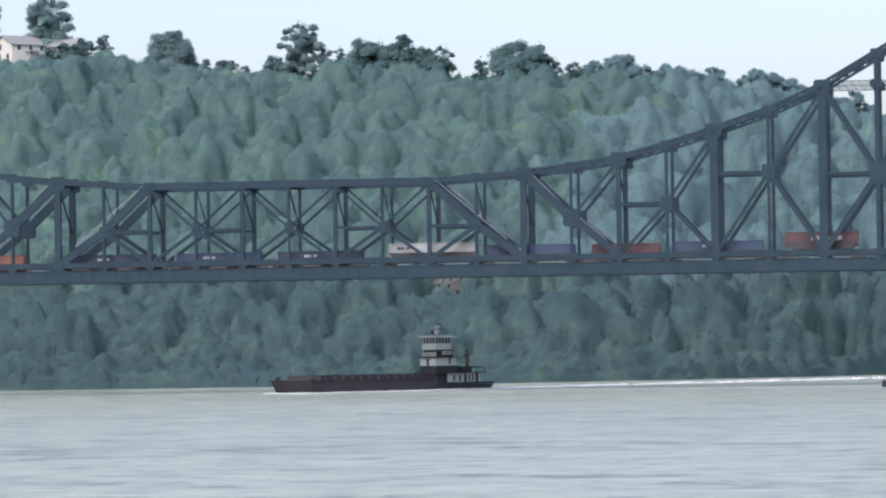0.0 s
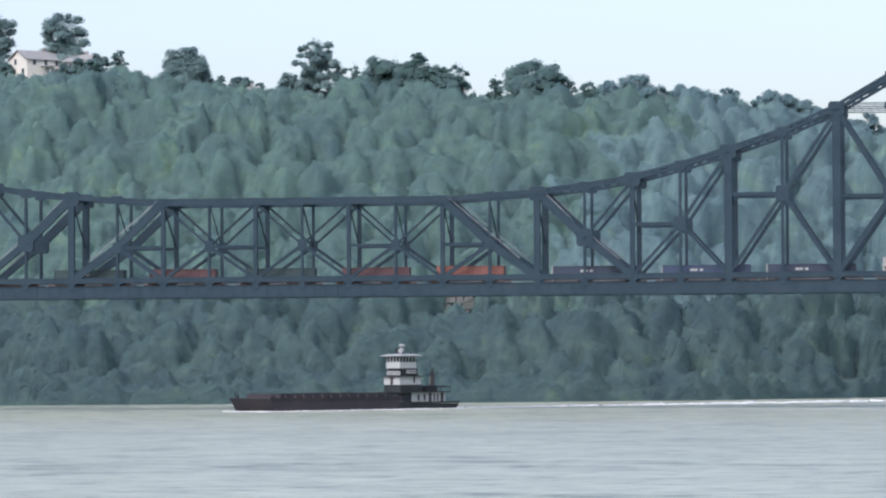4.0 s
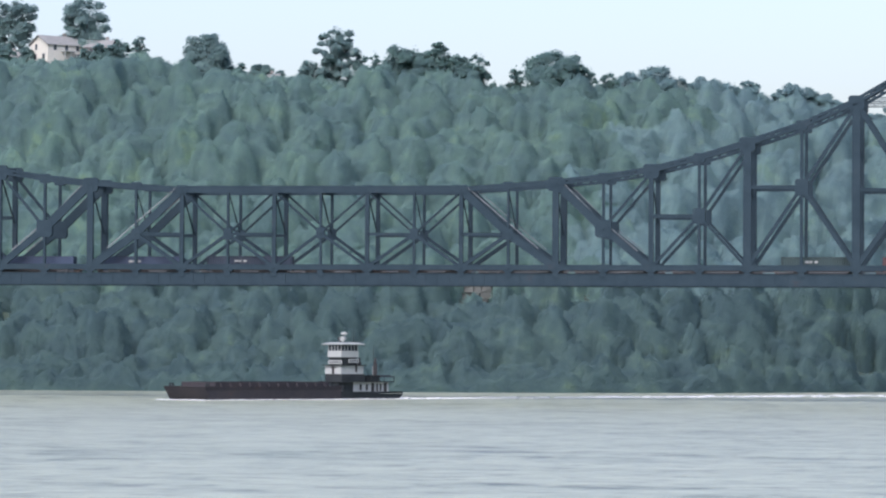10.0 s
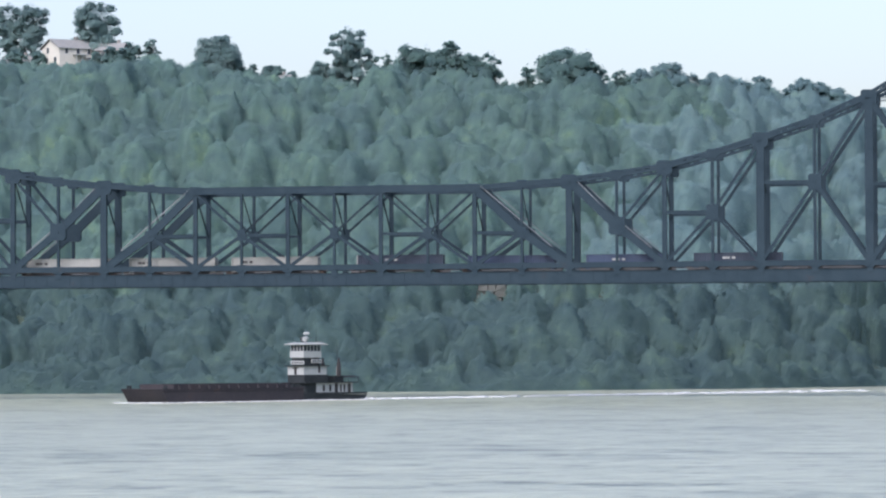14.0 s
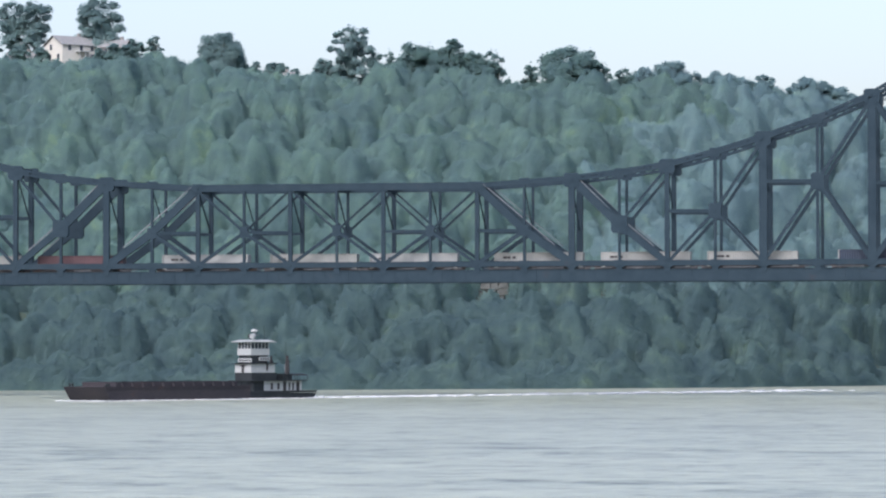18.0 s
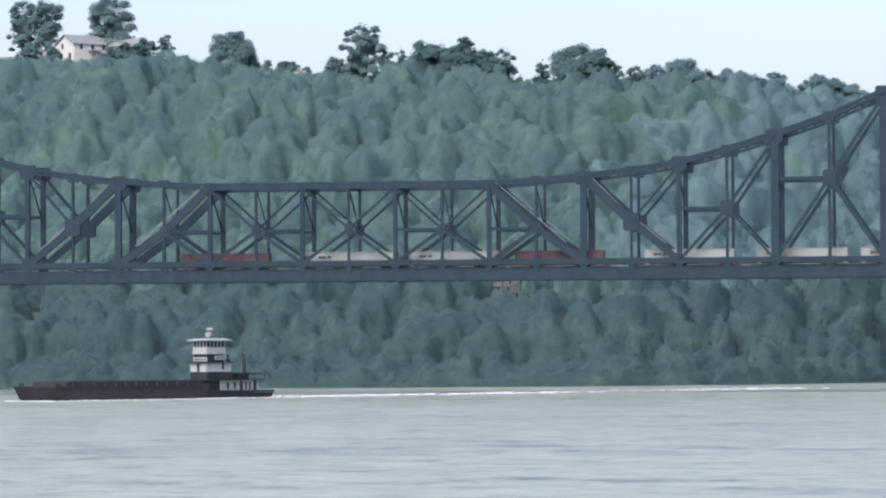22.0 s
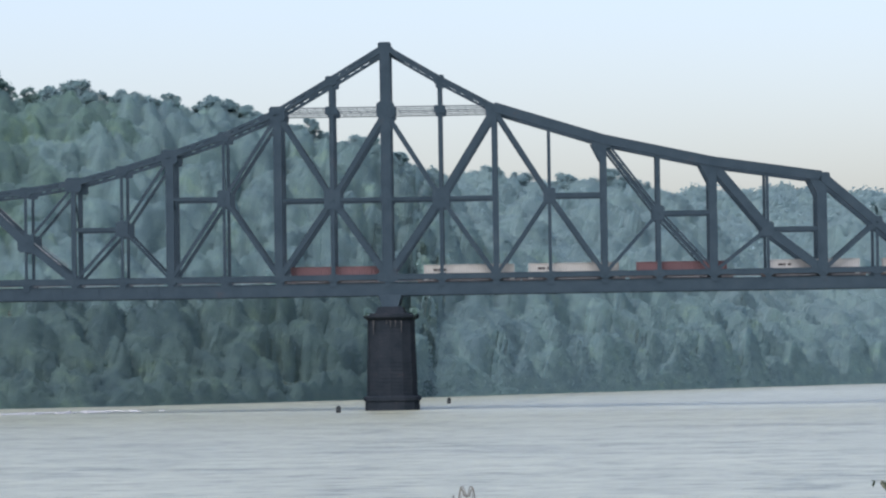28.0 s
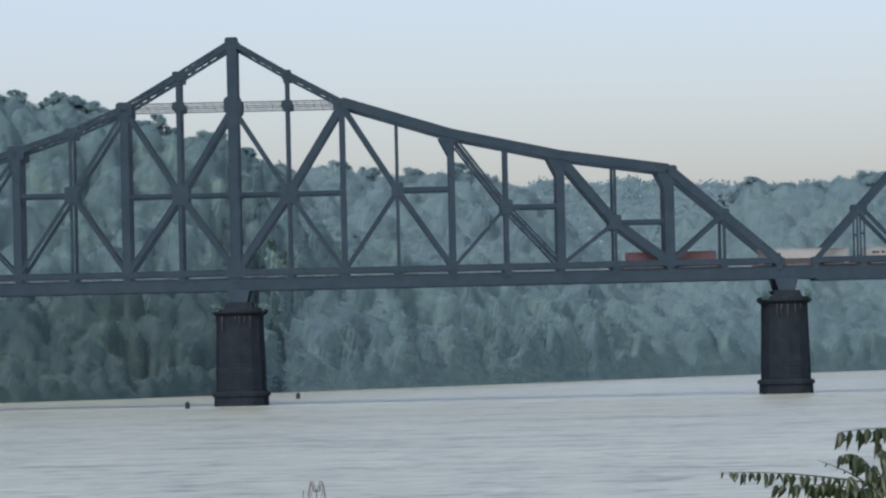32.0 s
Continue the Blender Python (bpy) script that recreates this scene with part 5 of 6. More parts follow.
def well_car(x, length, floor=23.15):
    """A container car: side sills, end decks, two trucks with wheels."""
    c = thing("freight_car", "low rust-brown container car on the bridge track", "freight car", "cars of the train", at=(x, TRACK_Y[0], 22.66))
    L = length / 2
    f = floor - 22.66
    for s in (-1, 1):
        b = Build().hexa([(-L + 2.2, s * 1.42 - 0.06, 0.12 + f - 0.5), (L - 2.2, s * 1.42 - 0.06, 0.12 + f - 0.5), (L - 2.2, s * 1.42 + 0.06, 0.12 + f - 0.5), (-L + 2.2, s * 1.42 + 0.06, 0.12 + f - 0.5),
                          (-L + 1.2, s * 1.42 - 0.06, f + 0.95), (L - 1.2, s * 1.42 - 0.06, f + 0.95), (L - 1.2, s * 1.42 + 0.06, f + 0.95), (-L + 1.2, s * 1.42 + 0.06, f + 0.95)])
        b.box(-L + 1.2, L - 1.2, s * 1.42 - 0.1, s * 1.42 + 0.1, f + 0.9, f + 1.02)
        part("side_sill", b, SILL, c)
    part("floor", Build().box(-L + 1.6, L - 1.6, -1.36, 1.36, f - 0.12, f - 0.01), SILL, c)
    for sx in (-1, 1):
        part("end_deck", Build().box(sx * L - (0.1 if sx > 0 else -0.1) - 1.2 * (sx > 0), sx * L + 1.2 * (sx < 0) + 0.0, -1.3, 1.3, 0.95, 1.12), SILL, c)
        part("coupler", Build().box(min(sx * L, sx * (L + 0.55)), max(sx * L, sx * (L + 0.55)), -0.12, 0.12, 0.72, 0.95), RAIL, c)
        t = part("truck", Build().box(sx * (L - 1.1) - 1.2, sx * (L - 1.1) + 1.2, -1.05, -0.92, 0.35, 0.62).box(sx * (L - 1.1) - 1.2, sx * (L - 1.1) + 1.2, 0.92, 1.05, 0.35, 0.62)
                 .box(sx * (L - 1.1) - 0.2, sx * (L - 1.1) + 0.2, -0.95, 0.95, 0.3, 0.7), RAIL, c)
        for dx in (-0.85, 0.85):
            xx = sx * (L - 1.1) + dx
            part("wheelset", Build().tube((xx, -0.82, 0.46), (xx, -0.68, 0.46), 0.46, 0.46, 14).tube((xx, 0.68, 0.46), (xx, 0.82, 0.46), 0.46, 0.46, 14).tube((xx, -0.7, 0.46), (xx, 0.7, 0.46), 0.08, 0.08, 6), RAIL, t)
    return c


TRAIN = [  # centre at 0 s, container length, top, paint, marks, words
    (-20.1, 13.0, 27.7, "red", "row", "brown-red container with a white marking riding high"),
    (-38.8, 16.1, 26.4, "blue", "lead", "blue freight container with pale marking"),
    (-55.5, 12.2, 26.2, "red", "", "oxide red freight container"),
    (-73.0, 16.1, 26.4, "blue", "lead", "blue freight container with pale marking"),
    (-91.0, 16.1, 27.0, "white", "lead", "tall chalky white freight container"),
    (-112.0, 15.8, 25.9, "navy", "edge", "navy freight container with white corner post"),
    (-131.0, 15.8, 25.9, "blue", "edge", "dull blue freight container with white corner post"),
    (-151.0, 15.8, 25.9, "navy", "edge", "navy freight container with white corner post"),
    (-174.0, 12.2, 26.1, "orange", "", "bright orange-red freight container"),
    (-191.5, 12.2, 26.0, "brown", "", "brown-red freight container on a low car"),
    (-209.4, 12.8, 26.0, "green", "", "dark green freight container on a low car"),
    (-227.7, 12.2, 26.0, "brown", "", "brown-red freight container on a low car"),
    (-245.5, 13.0, 26.0, "green", "lead", "dark green freight container on a low car"),
    (-350.0, 15.8, 26.0, "navy", "lead", "navy freight container on a low car"),
    (-370.2, 14.6, 25.9, "blue", "lead", "dull blue freight container"),
    (-391.3, 15.8, 25.9, "blue", "", "dull blue freight container"),
    (-412.0, 15.8, 26.2, "navy", "edge", "navy freight container with white corner post"),
    (-435.4, 16.1, 26.05, "cream", "lead", "cream-white freight container with dark marking"),
    (-454.8, 16.1, 26.05, "cream", "lead", "cream-white freight container with dark marking"),
    (-474.4, 16.1, 26.05, "cream", "lead", "cream-white freight container with dark marking"),
    (-497.5, 16.1, 26.05, "white", "lead", "white freight container with dark marking"),
    (-516.2, 16.1, 26.05, "cream", "lead", "cream-white freight container with dark marking"),
    (-536.6, 16.1, 26.05, "white", "lead", "white freight container with dark marking"),
    (-560.4, 16.1, 26.0, "red", "", "oxide red freight container"),
    (-579.8, 16.1, 26.05, "cream", "lead", "cream-white freight container with dark marking"),
    (-598.6, 16.1, 26.05, "cream", "lead", "cream-white freight container with dark marking"),
    (-622.6, 16.1, 26.0, "red", "", "oxide red freight container"),
]
TRAIN_SPEED = 21.9
rolling = []
for x, length, top, paint, marks, words in TRAIN:
    floor = top - 2.75
    rolling.append((container(x, length, top, paint, marks, words), x))
    rolling.append((well_car(x, length + 2.1, floor), x))
for x in (-263.6, -281.4, -299.2, -317.0, -333.0):
    rolling.append((well_car(x, 15.8), x))


# ---- towboat and barge ----
def barge():
    """Open hopper barge: origin at the near front corner, bow along -x, far side along -y when seen from its side."""
    b = thing("barge", "empty rust-brown open hopper barge pushed by the towboat", "barge")
    L, w = 33.3, 10.2
    deck, rake = 2.4, 3.6
    for y, n in ((0, "hull_side"), (w, "hull_side")):
        s = Build().add([(0, y, deck), (2.0, y, -0.6), (L, y, -0.6), (L, y, deck)], [(0, 1, 2, 3)] if y == 0 else [(3, 2, 1, 0)])
        part(n, s, HULL, b)
        part("rub_rail", Build().box(0.2, L, y - 0.1 if y == 0 else y - 0.04, y + 0.04 if y == 0 else y + 0.1, deck - 0.35, deck - 0.15), HULL, b)
    part("bow_plate", Build().add([(0, 0, deck), (0, w, deck), (2.0, w, -0.6), (2.0, 0, -0.6)], [(0, 1, 2, 3)]), HULL, b)
    part("stern_plate", Build().add([(L, 0, deck), (L, w, deck), (L, w, -0.6), (L, 0, -0.6)], [(3, 2, 1, 0)]), HULL, b)
    d = Build().box(0, rake, 0, w, deck - 0.08, deck).box(L - 2.4, L, 0, w, deck - 0.08, deck).box(rake, L - 2.4, 0, 0.9, deck - 0.08, deck).box(rake, L - 2.4, w - 0.9, w, deck - 0.08, deck)
    part("deck", d, HULL, b)
    for y0, y1 in ((0.85, 1.0), (w - 1.0, w - 0.85)):
        part("coaming", Build().box(rake, L - 2.4, y0, y1, deck, deck + 0.75), HULL, b)
    for x0, x1 in ((rake - 0.15, rake), (L - 2.4, L - 2.25)):
        part("coaming", Build().box(x0, x1, 0.85, w - 0.85, deck, deck + 0.75), HULL, b)
    part("hopper_floor", Build().box(rake, L - 2.4, 1, w - 1, 0.2, 0.3), HULL, b)
    for k in range(12):
        x = rake + 1 + k * 2.3
        part("coaming_stay", Build().hexa([(x - 0.05, 0.3, deck), (x + 0.05, 0.3, deck), (x + 0.05, 0.86, deck), (x - 0.05, 0.86, deck), (x - 0.05, 0.75, deck + 0.6), (x + 0.05, 0.75, deck + 0.6), (x + 0.05, 0.86, deck + 0.68), (x - 0.05, 0.86, deck + 0.68)]), HULL, b)
    for x, y in ((1.0, 0.6), (1.0, w - 0.6), (L - 1, 0.6), (L - 1, w - 0.6)):
        part("bitt", Build().tube((x, y, deck), (x, y, deck + 0.55), 0.18, 0.18, 8).tube((x + 0.6, y, deck), (x + 0.6, y, deck + 0.55), 0.18, 0.18, 8), HULL_DARK, b)
    return b


def towboat():
    """Square-bowed river towboat: same frame as the barge, its bow against the barge's stern."""
    t = thing("towboat", "small white towboat with dark hull and tall pilothouse", "towboat")
    x0, y0, y1 = 33.6, 1.6, 8.8
    x1 = x0 + 17.5
    hull = [(x0, y0, -0.6), (x1 - 2.0, y0, -0.6), (x1 - 2.0, y1, -0.6), (x0, y1, -0.6), (x0, y0, 1.15), (x1, y0 + 0.3, 0.95), (x1, y1 - 0.3, 0.95), (x0, y1, 1.15)]
    part("hull", Build().hexa(hull), HULL_DARK, t)
    part("bulwark", Build().box(x0, x1 - 0.4, y0 - 0.05, y0 + 0.08, 1.05, 1.4).box(x0, x1 - 0.4, y1 - 0.08, y1 + 0.05, 1.05, 1.4), HULL_DARK, t)
    for y in (y0 + 1.2, y1 - 1.2):
        part("push_knee", Build().hexa([(x0 - 0.25, y - 0.3, 0), (x0 + 1.2, y - 0.3, 0), (x0 + 1.2, y + 0.3, 0), (x0 - 0.25, y + 0.3, 0), (x0 - 0.25, y - 0.3, 2.9), (x0 + 0.2, y - 0.3, 2.9), (x0 + 0.2, y + 0.3, 2.9), (x0 - 0.25, y + 0.3, 2.9)]), HULL_DARK, t)

    def storey(name, a, c, ya, yb, z0, z1, doors, label=""):
        s = part(name, Build().box(a, c, ya, yb, z0, z1), WHITE, t, label)
        for k, (dx, w, zz, hh) in enumerate(doors):
            part("window" if hh < 1.2 else "door", Build().box(a + dx, a + dx + w, ya - 0.06, ya + 0.02, z0 + zz, z0 + zz + hh), BLACK, s)
        return s

    part("fore_deckhouse", Build().box(x0 + 3.0, x0 + 5.4, y0 + 1.0, y1 - 1.0, 1.15, 3.05), HULL_DARK, t, "dark painted front of the deckhouse")
    lower = storey("main_deckhouse", x0 + 5.4, x1 - 3.0, y0 + 1.0, y1 - 1.0, 1.15, 3.05, [(1.6, 0.5, 0.45, 1.1), (3.2, 0.5, 0.45, 1.1), (4.6, 0.7, 0.0, 1.8), (5.9, 0.35, 0.35, 1.25), (6.8, 0.35, 0.35, 1.25), (7.8, 0.7, 0.0, 1.8)])
    part("boat_deck", Build().box(x0 + 2.4, x1 - 2.2, y0 + 0.4, y1 - 0.4, 3.05, 3.2), HULL_DARK, t)
    part("dark_band", Build().box(x0 + 3.0, x0 + 8.9, y0 + 1.5, y1 - 1.5, 3.2, 4.5), HULL_DARK, t, "dark painted band of the deckhouse")
    part("funnel_casing", Build().box(x0 + 10.8, x0 + 13.0, y0 + 1.8, y1 - 1.8, 3.2, 4.3), HULL_DARK, t)
    upper = storey("upper_deckhouse", x0 + 2.9, x0 + 8.6, y0 + 1.6, y1 - 1.6, 4.5, 6.0, [(3.6, 0.45, 0.35, 1.15)])
    part("front_door", Build().box(x0 + 2.84, x0 + 2.92, 4.9, 5.5, 4.55, 5.85), BLACK, upper)
    part("door_hood", Build().box(x0 + 2.8, x0 + 2.9, 4.5, 5.9, 5.6, 5.75), BLACK, upper)
    part("texas_deck", Build().box(x0 + 2.5, x0 + 8.9, y0 + 1.2, y1 - 1.2, 6.0, 6.12), HULL_DARK, t)
    part("pilothouse_base", Build().box(x0 + 3.4, x0 + 7.4, y0 + 2.1, y1 - 2.1, 6.12, 7.6), HULL_DARK, t, "dark band below the pilothouse")
    n1 = part("name_board", Build().box(x0 + 3.25, x0 + 3.38, 3.5, 6.8, 6.3, 6.95), WHITE, t, "white board with unreadable lettering")
    for k in range(5):
        part("letter_bar", Build().box(x0 + 3.2, x0 + 3.25, 3.7 + k * 0.6, 4.1 + k * 0.6, 6.5, 6.75), HULL_DARK, n1)
    n2 = part("name_board", Build().box(x0 + 5.2, x0 + 7.6, y0 + 1.85, y0 + 2.05, 6.55, 7.2), WHITE, t, "white board with unreadable lettering")
    for k in range(4):
        part("letter_bar", Build().box(x0 + 5.4 + k * 0.55, x0 + 5.7 + k * 0.55, y0 + 1.8, y0 + 1.85, 6.75, 7.0), HULL_DARK, n2)
    cab = part("pilothouse", Build().box(x0 + 3.2, x0 + 7.6, y0 + 1.9, y1 - 1.9, 7.5, 8.65), WHITE, t)
    part("pilothouse_window", Build().box(x0 + 3.35, x0 + 7.45, y0 + 2.05, y1 - 2.05, 8.65, 9.65), GLASS, cab)
    for k in range(6):
        x = x0 + 3.25 + k * 0.83
        part("mullion", Build().box(x, x + 0.12, y0 + 1.95, y0 + 2.08, 8.65, 9.65), WHITE, cab)
    for k in range(5):
        y = y0 + 2.0 + k * 0.78
        part("mullion", Build().box(x0 + 3.25, x0 + 3.37, y, y + 0.12, 8.65, 9.65), WHITE, cab)
    roof = Build().stack([[(x0 + 2.6, y0 + 1.1, 9.7), (x0 + 8.3, y0 + 1.1, 9.7), (x0 + 8.3, y1 - 1.1, 9.7), (x0 + 2.6, y1 - 1.1, 9.7)],
                          [(x0 + 2.5, y0 + 1.0, 9.85), (x0 + 8.4, y0 + 1.0, 9.85), (x0 + 8.4, y1 - 1.0, 9.85), (x0 + 2.5, y1 - 1.0, 9.85)],
                          [(x0 + 3.6, y0 + 2.0, 10.15), (x0 + 7.4, y0 + 2.0, 10.15), (x0 + 7.4, y1 - 2.0, 10.15), (x0 + 3.6, y1 - 2.0, 10.15)]])
    part("roof", roof, WHITE, t, "white overhanging pilothouse roof")
    part("radar_mast", Build().tube((x0 + 5.6, 5.2, 10.1), (x0 + 5.6, 5.2, 11.6), 0.16, 0.1, 8).box(x0 + 4.4, x0 + 6.8, 5.1, 5.3, 10.9, 11.02), STEEL_LIGHT, t)
    part("radar_dome", Build().stack([[(x0 + 5.6 + r * math.cos(a), 5.2 + r * math.sin(a), z) for a in np.linspace(0, 2 * math.pi, 13)[:-1]] for r, z in ((0.35, 11.5), (0.62, 11.6), (0.62, 11.8), (0.4, 11.95), (0.15, 12.0))]), WHITE, t)
    part("horn", Build().tube((x0 + 4.2, 4.4, 10.5), (x0 + 3.6, 4.0, 10.6), 0.08, 0.26, 8).tube((x0 + 4.2, 4.4, 10.0), (x0 + 4.2, 4.4, 10.5), 0.06, 0.06, 6), STEEL_LIGHT, t)
    part("aerial", Build().tube((x0 + 7.0, 4.2, 10.0), (x0 + 7.0, 4.2, 12.6), 0.05, 0.03, 6), BLACK, t)
    part("searchlight", Build().tube((x0 + 3.3, 3.4, 10.75), (x0 + 3.95, 3.4, 10.9), 0.46, 0.36, 10).tube((x0 + 3.6, 3.4, 10.0), (x0 + 3.6, 3.4, 10.7), 0.08, 0.08, 6), WHITE, t)
    part("searchlight", Build().tube((x0 + 6.3, 7.0, 10.7), (x0 + 7.0, 7.0, 10.85), 0.5, 0.4, 10).tube((x0 + 6.6, 7.0, 10.0), (x0 + 6.6, 7.0, 10.6), 0.08, 0.08, 6), HULL_DARK, t)
    for y, z in ((3.2, 7.4), (7.2, 7.4)):
        part("funnel", Build().tube((x0 + 11.6, y, 4.2), (x0 + 11.6, y, 6.6), 0.42, 0.38, 10).tube((x0 + 11.6, y, 6.6), (x0 + 11.6, y, z), 0.2, 0.2, 8), BLACK, t)
    part("vent_pipe", Build().box(x0 + 12.5, x0 + 12.9, 4.4, 4.8, 4.2, 5.9), WHITE, t)
    part("aerial", Build().tube((x0 + 13.2, 5.2, 4.2), (x0 + 13.2, 5.2, 9.8), 0.06, 0.03, 6), BLACK, t)
    part("canopy", Build().stack([[(x0 + 14.2, 3.4, 3.95), (x0 + 17.0, 3.4, 3.95), (x0 + 17.0, 7.0, 3.95), (x0 + 14.2, 7.0, 3.95)], [(x0 + 14.9, 4.2, 4.3), (x0 + 16.3, 4.2, 4.3), (x0 + 16.3, 6.2, 4.3), (x0 + 14.9, 6.2, 4.3)]]), HULL_DARK, t)
    for x, y in ((14.4, 3.6), (16.8, 3.6), (14.4, 6.8), (16.8, 6.8)):
        part("canopy_post", Build().tube((x0 + x, y, 3.2), (x0 + x, y, 4.0), 0.05, 0.05, 6), HULL_DARK, t)
    rail_bars = Build()
    for k in range(14):
        rail_bars.tube((x0 + 2.5 + k, y0 + 0.5, 3.2), (x0 + 2.5 + k, y0 + 0.5, 4.1), 0.025, 0.025, 5)
    rail_bars.tube((x0 + 2.5, y0 + 0.5, 4.1), (x0 + 15.5, y0 + 0.5, 4.1), 0.025, 0.025, 5)
    part("railing", rail_bars, HULL_DARK, t)
    return t


def foam_strip(name, pts, label, seed, thick=0.12):
    """Broken low foam along a line: pts of x, y, half width."""
    rng = np.random.default_rng(seed)
    f = thing(name, label, "foam")
    b = Build()
    for (xa, ya, wa), (xb, yb, wb) in zip(pts, pts[1:]):
        n = max(2, int(math.hypot(xb - xa, yb - ya) / 0.6))
        for k in range(n):
            u = (k + rng.uniform(0, 1)) / n
            x, y, w = xa + (xb - xa) * u, ya + (yb - ya) * u, wa + (wb - wa) * u
            y += rng.normal(0, w * 0.5)
            r, h = rng.uniform(0.3, 1.0) * (0.5 + min(w, 1.6) * 0.5), thick * rng.uniform(0.5, 1.5) * (2.2 if u * n < 3 and len(b.v) < 60 and w > 1 else 1)
            ring = [(x + 1.6 * r * math.cos(a) * rng.uniform(0.7, 1.2), y + r * math.sin(a) * rng.uniform(0.7, 1.2)) for a in np.linspace(0, 2 * math.pi, 8)[:-1]]
            b.stack([[(p, q, -0.05) for p, q in ring], [(x + (p - x) * 0.7, y + (q - y) * 0.7, h) for p, q in ring]])
    tagged(part("foam", b, FOAM, f), kind="stuff")
    return f


BARGE, TOWBOAT = barge(), towboat()
# the stern foam spreads wide far back, also standing in for glare on the water
WAKES = [foam_strip("bow_wave", [(-1.2, 10.5, 0.4), (-0.6, 5, 0.5), (-0.2, -0.3, 0.45), (6, -0.5, 0.25), (12, -0.45, 0.14), (24, -0.4, 0.1), (33.5, -0.35, 0.16), (36, 1.1, 0.2), (50.5, 1.5, 0.25)], "white bow wave foam along the barge", 3),
         foam_strip("stern_wake_and_glare", [(51.2, 5.2, 2.0), (54, 5.2, 1.7), (62, 5.2, 2.4), (90, 5.6, 4.0), (140, 6.5, 7.0), (200, 8.0, 10.0)], "white churned wake behind the towboat, widened far off to stand in for glare", 4, 0.17)]
BOAT_HEADING = 56.5


def boat_pose(t):
    """The barge's near front corner and heading at t seconds."""
    return pose(-110.7 - 1.64 * t, -14.5 - 3.59 * t, 0, 0, 0, BOAT_HEADING)


# ---- buoys ----
def buoy(x, y):
    b = thing("buoy", "small dark cylindrical river buoy", "buoy", "river buoys", at=(x, y, 0))
    part("drum", Build().tube((0, 0, -0.4), (0, 0, 0.95), 0.42, 0.42, 12).tube((0, 0, 0.95), (0, 0, 1.2), 0.42, 0.2, 12), HULL_DARK, b)
    part("lifting_ring", Build().tube((-0.15, 0, 1.2), (0.15, 0, 1.2), 0.07, 0.07, 6), HULL_DARK, b)


buoy(-7.9, -25.5)
buoy(8.1, 110.0)


# ---- the bird ----
def bird():
    b = thing("bird", "small black bird in fast flight", "bird")
    prof = ((-0.105, 0.004), (-0.098, 0.012), (-0.08, 0.022), (-0.05, 0.032), (0.0, 0.036), (0.04, 0.028), (0.07, 0.014))
    rings = [[(x, r * math.cos(a), r * 0.95 * math.sin(a)) for a in np.linspace(0, 2 * math.pi, 11)[:-1]] for x, r in prof]
    part("body", Build().stack(rings), FEATHER, b, smooth=True)
    part("tail", Build().hexa([(0.06, -0.012, -0.004), (0.125, -0.03, -0.004), (0.125, 0.03, -0.004), (0.06, 0.012, -0.004), (0.06, -0.012, 0.004), (0.125, -0.03, 0.0), (0.125, 0.03, 0.0), (0.06, 0.012, 0.004)]), FEATHER, b)
    part("beak", Build().tube((-0.1, 0, 0.002), (-0.125, 0, -0.002), 0.007, 0.001, 6), FEATHER, b)
    wings = []
    for s in (-1, 1):
        def feathers(pts):
            n = len(pts)
            return Build().add([(x, s * y, 0.004) for x, y in pts] + [(x, s * y, -0.002) for x, y in pts], [tuple(range(n)), tuple(range(2 * n - 1, n - 1, -1))] + [(i, n + i, n + (i + 1) % n, (i + 1) % n) for i in range(n)])

        o = part("wing", feathers([(-0.055, 0.015), (-0.06, 0.05), (-0.052, 0.06), (-0.014, 0.06), (-0.004, 0.04), (0.0, 0.015)]), FEATHER, b)
        part("flight_feathers", feathers([(-0.052, 0.06), (-0.047, 0.08), (-0.028, 0.1), (-0.016, 0.08), (-0.014, 0.06)]), FEATHER_PALE, o, "pale translucent flight feathers")
        wings.append(o)
    return b, wings


BIRD, BIRD_WINGS = bird()


# ---- plants on the bank in front ----
def frond(plant, base, tip, droop, n, size, seed):
    """A compound leaf: an arched stalk with paired hanging leaflets."""
    rng = np.random.default_rng(seed)
    b, t = Vector(base), Vector(tip)
    at = lambda u: b.lerp(t, u) + Vector((0, 0, droop * math.sin(math.pi * u) * 1.0))
    stalk = Build()
    for k in range(8):
        stalk.tube(at(k / 8), at((k + 1) / 8), 0.004 * (1 - k / 10), 0.004 * (1 - (k + 1) / 10), 5)
    st = part("leaf_stalk", stalk, STEM, plant)
    d = (t - b).normalized()
    for k in range(n):
        u = 0.12 + 0.88 * (k + 0.5) / n
        p = at(u)
        for s in (-1, 1):
            L = size * (0.75 + 0.5 * math.sin(math.pi * min(1, u * 0.9))) * rng.uniform(0.65, 1.25)
            down = Vector((d.x * 0.22 + rng.normal(0, 0.3), s * 0.35 + rng.normal(0, 0.15), -1)).normalized()
            side = down.cross(Vector((s * 0.3 + rng.normal(0, 0.3), 1, 0))).normalized() * L * rng.uniform(0.16, 0.27)
            fold = down.cross(side).normalized() * L * 0.05
            tip_at = p + down * L * 1.12 + d * L * rng.uniform(-0.12, 0.2)
            q = [p, p + down * L * 0.2 + side, p + down * L * 0.6 + side * 0.8, tip_at, p + down * L * 0.6 - side * 0.62, p + down * L * 0.2 - side * 0.9, p + down * L * 0.4 + fold]
            part("leaflet", Build().add(q, [(0, 1, 6), (1, 2, 6), (2, 3, 6), (3, 4, 6), (4, 5, 6), (5, 0, 6)]), LEAF_NEAR, st)


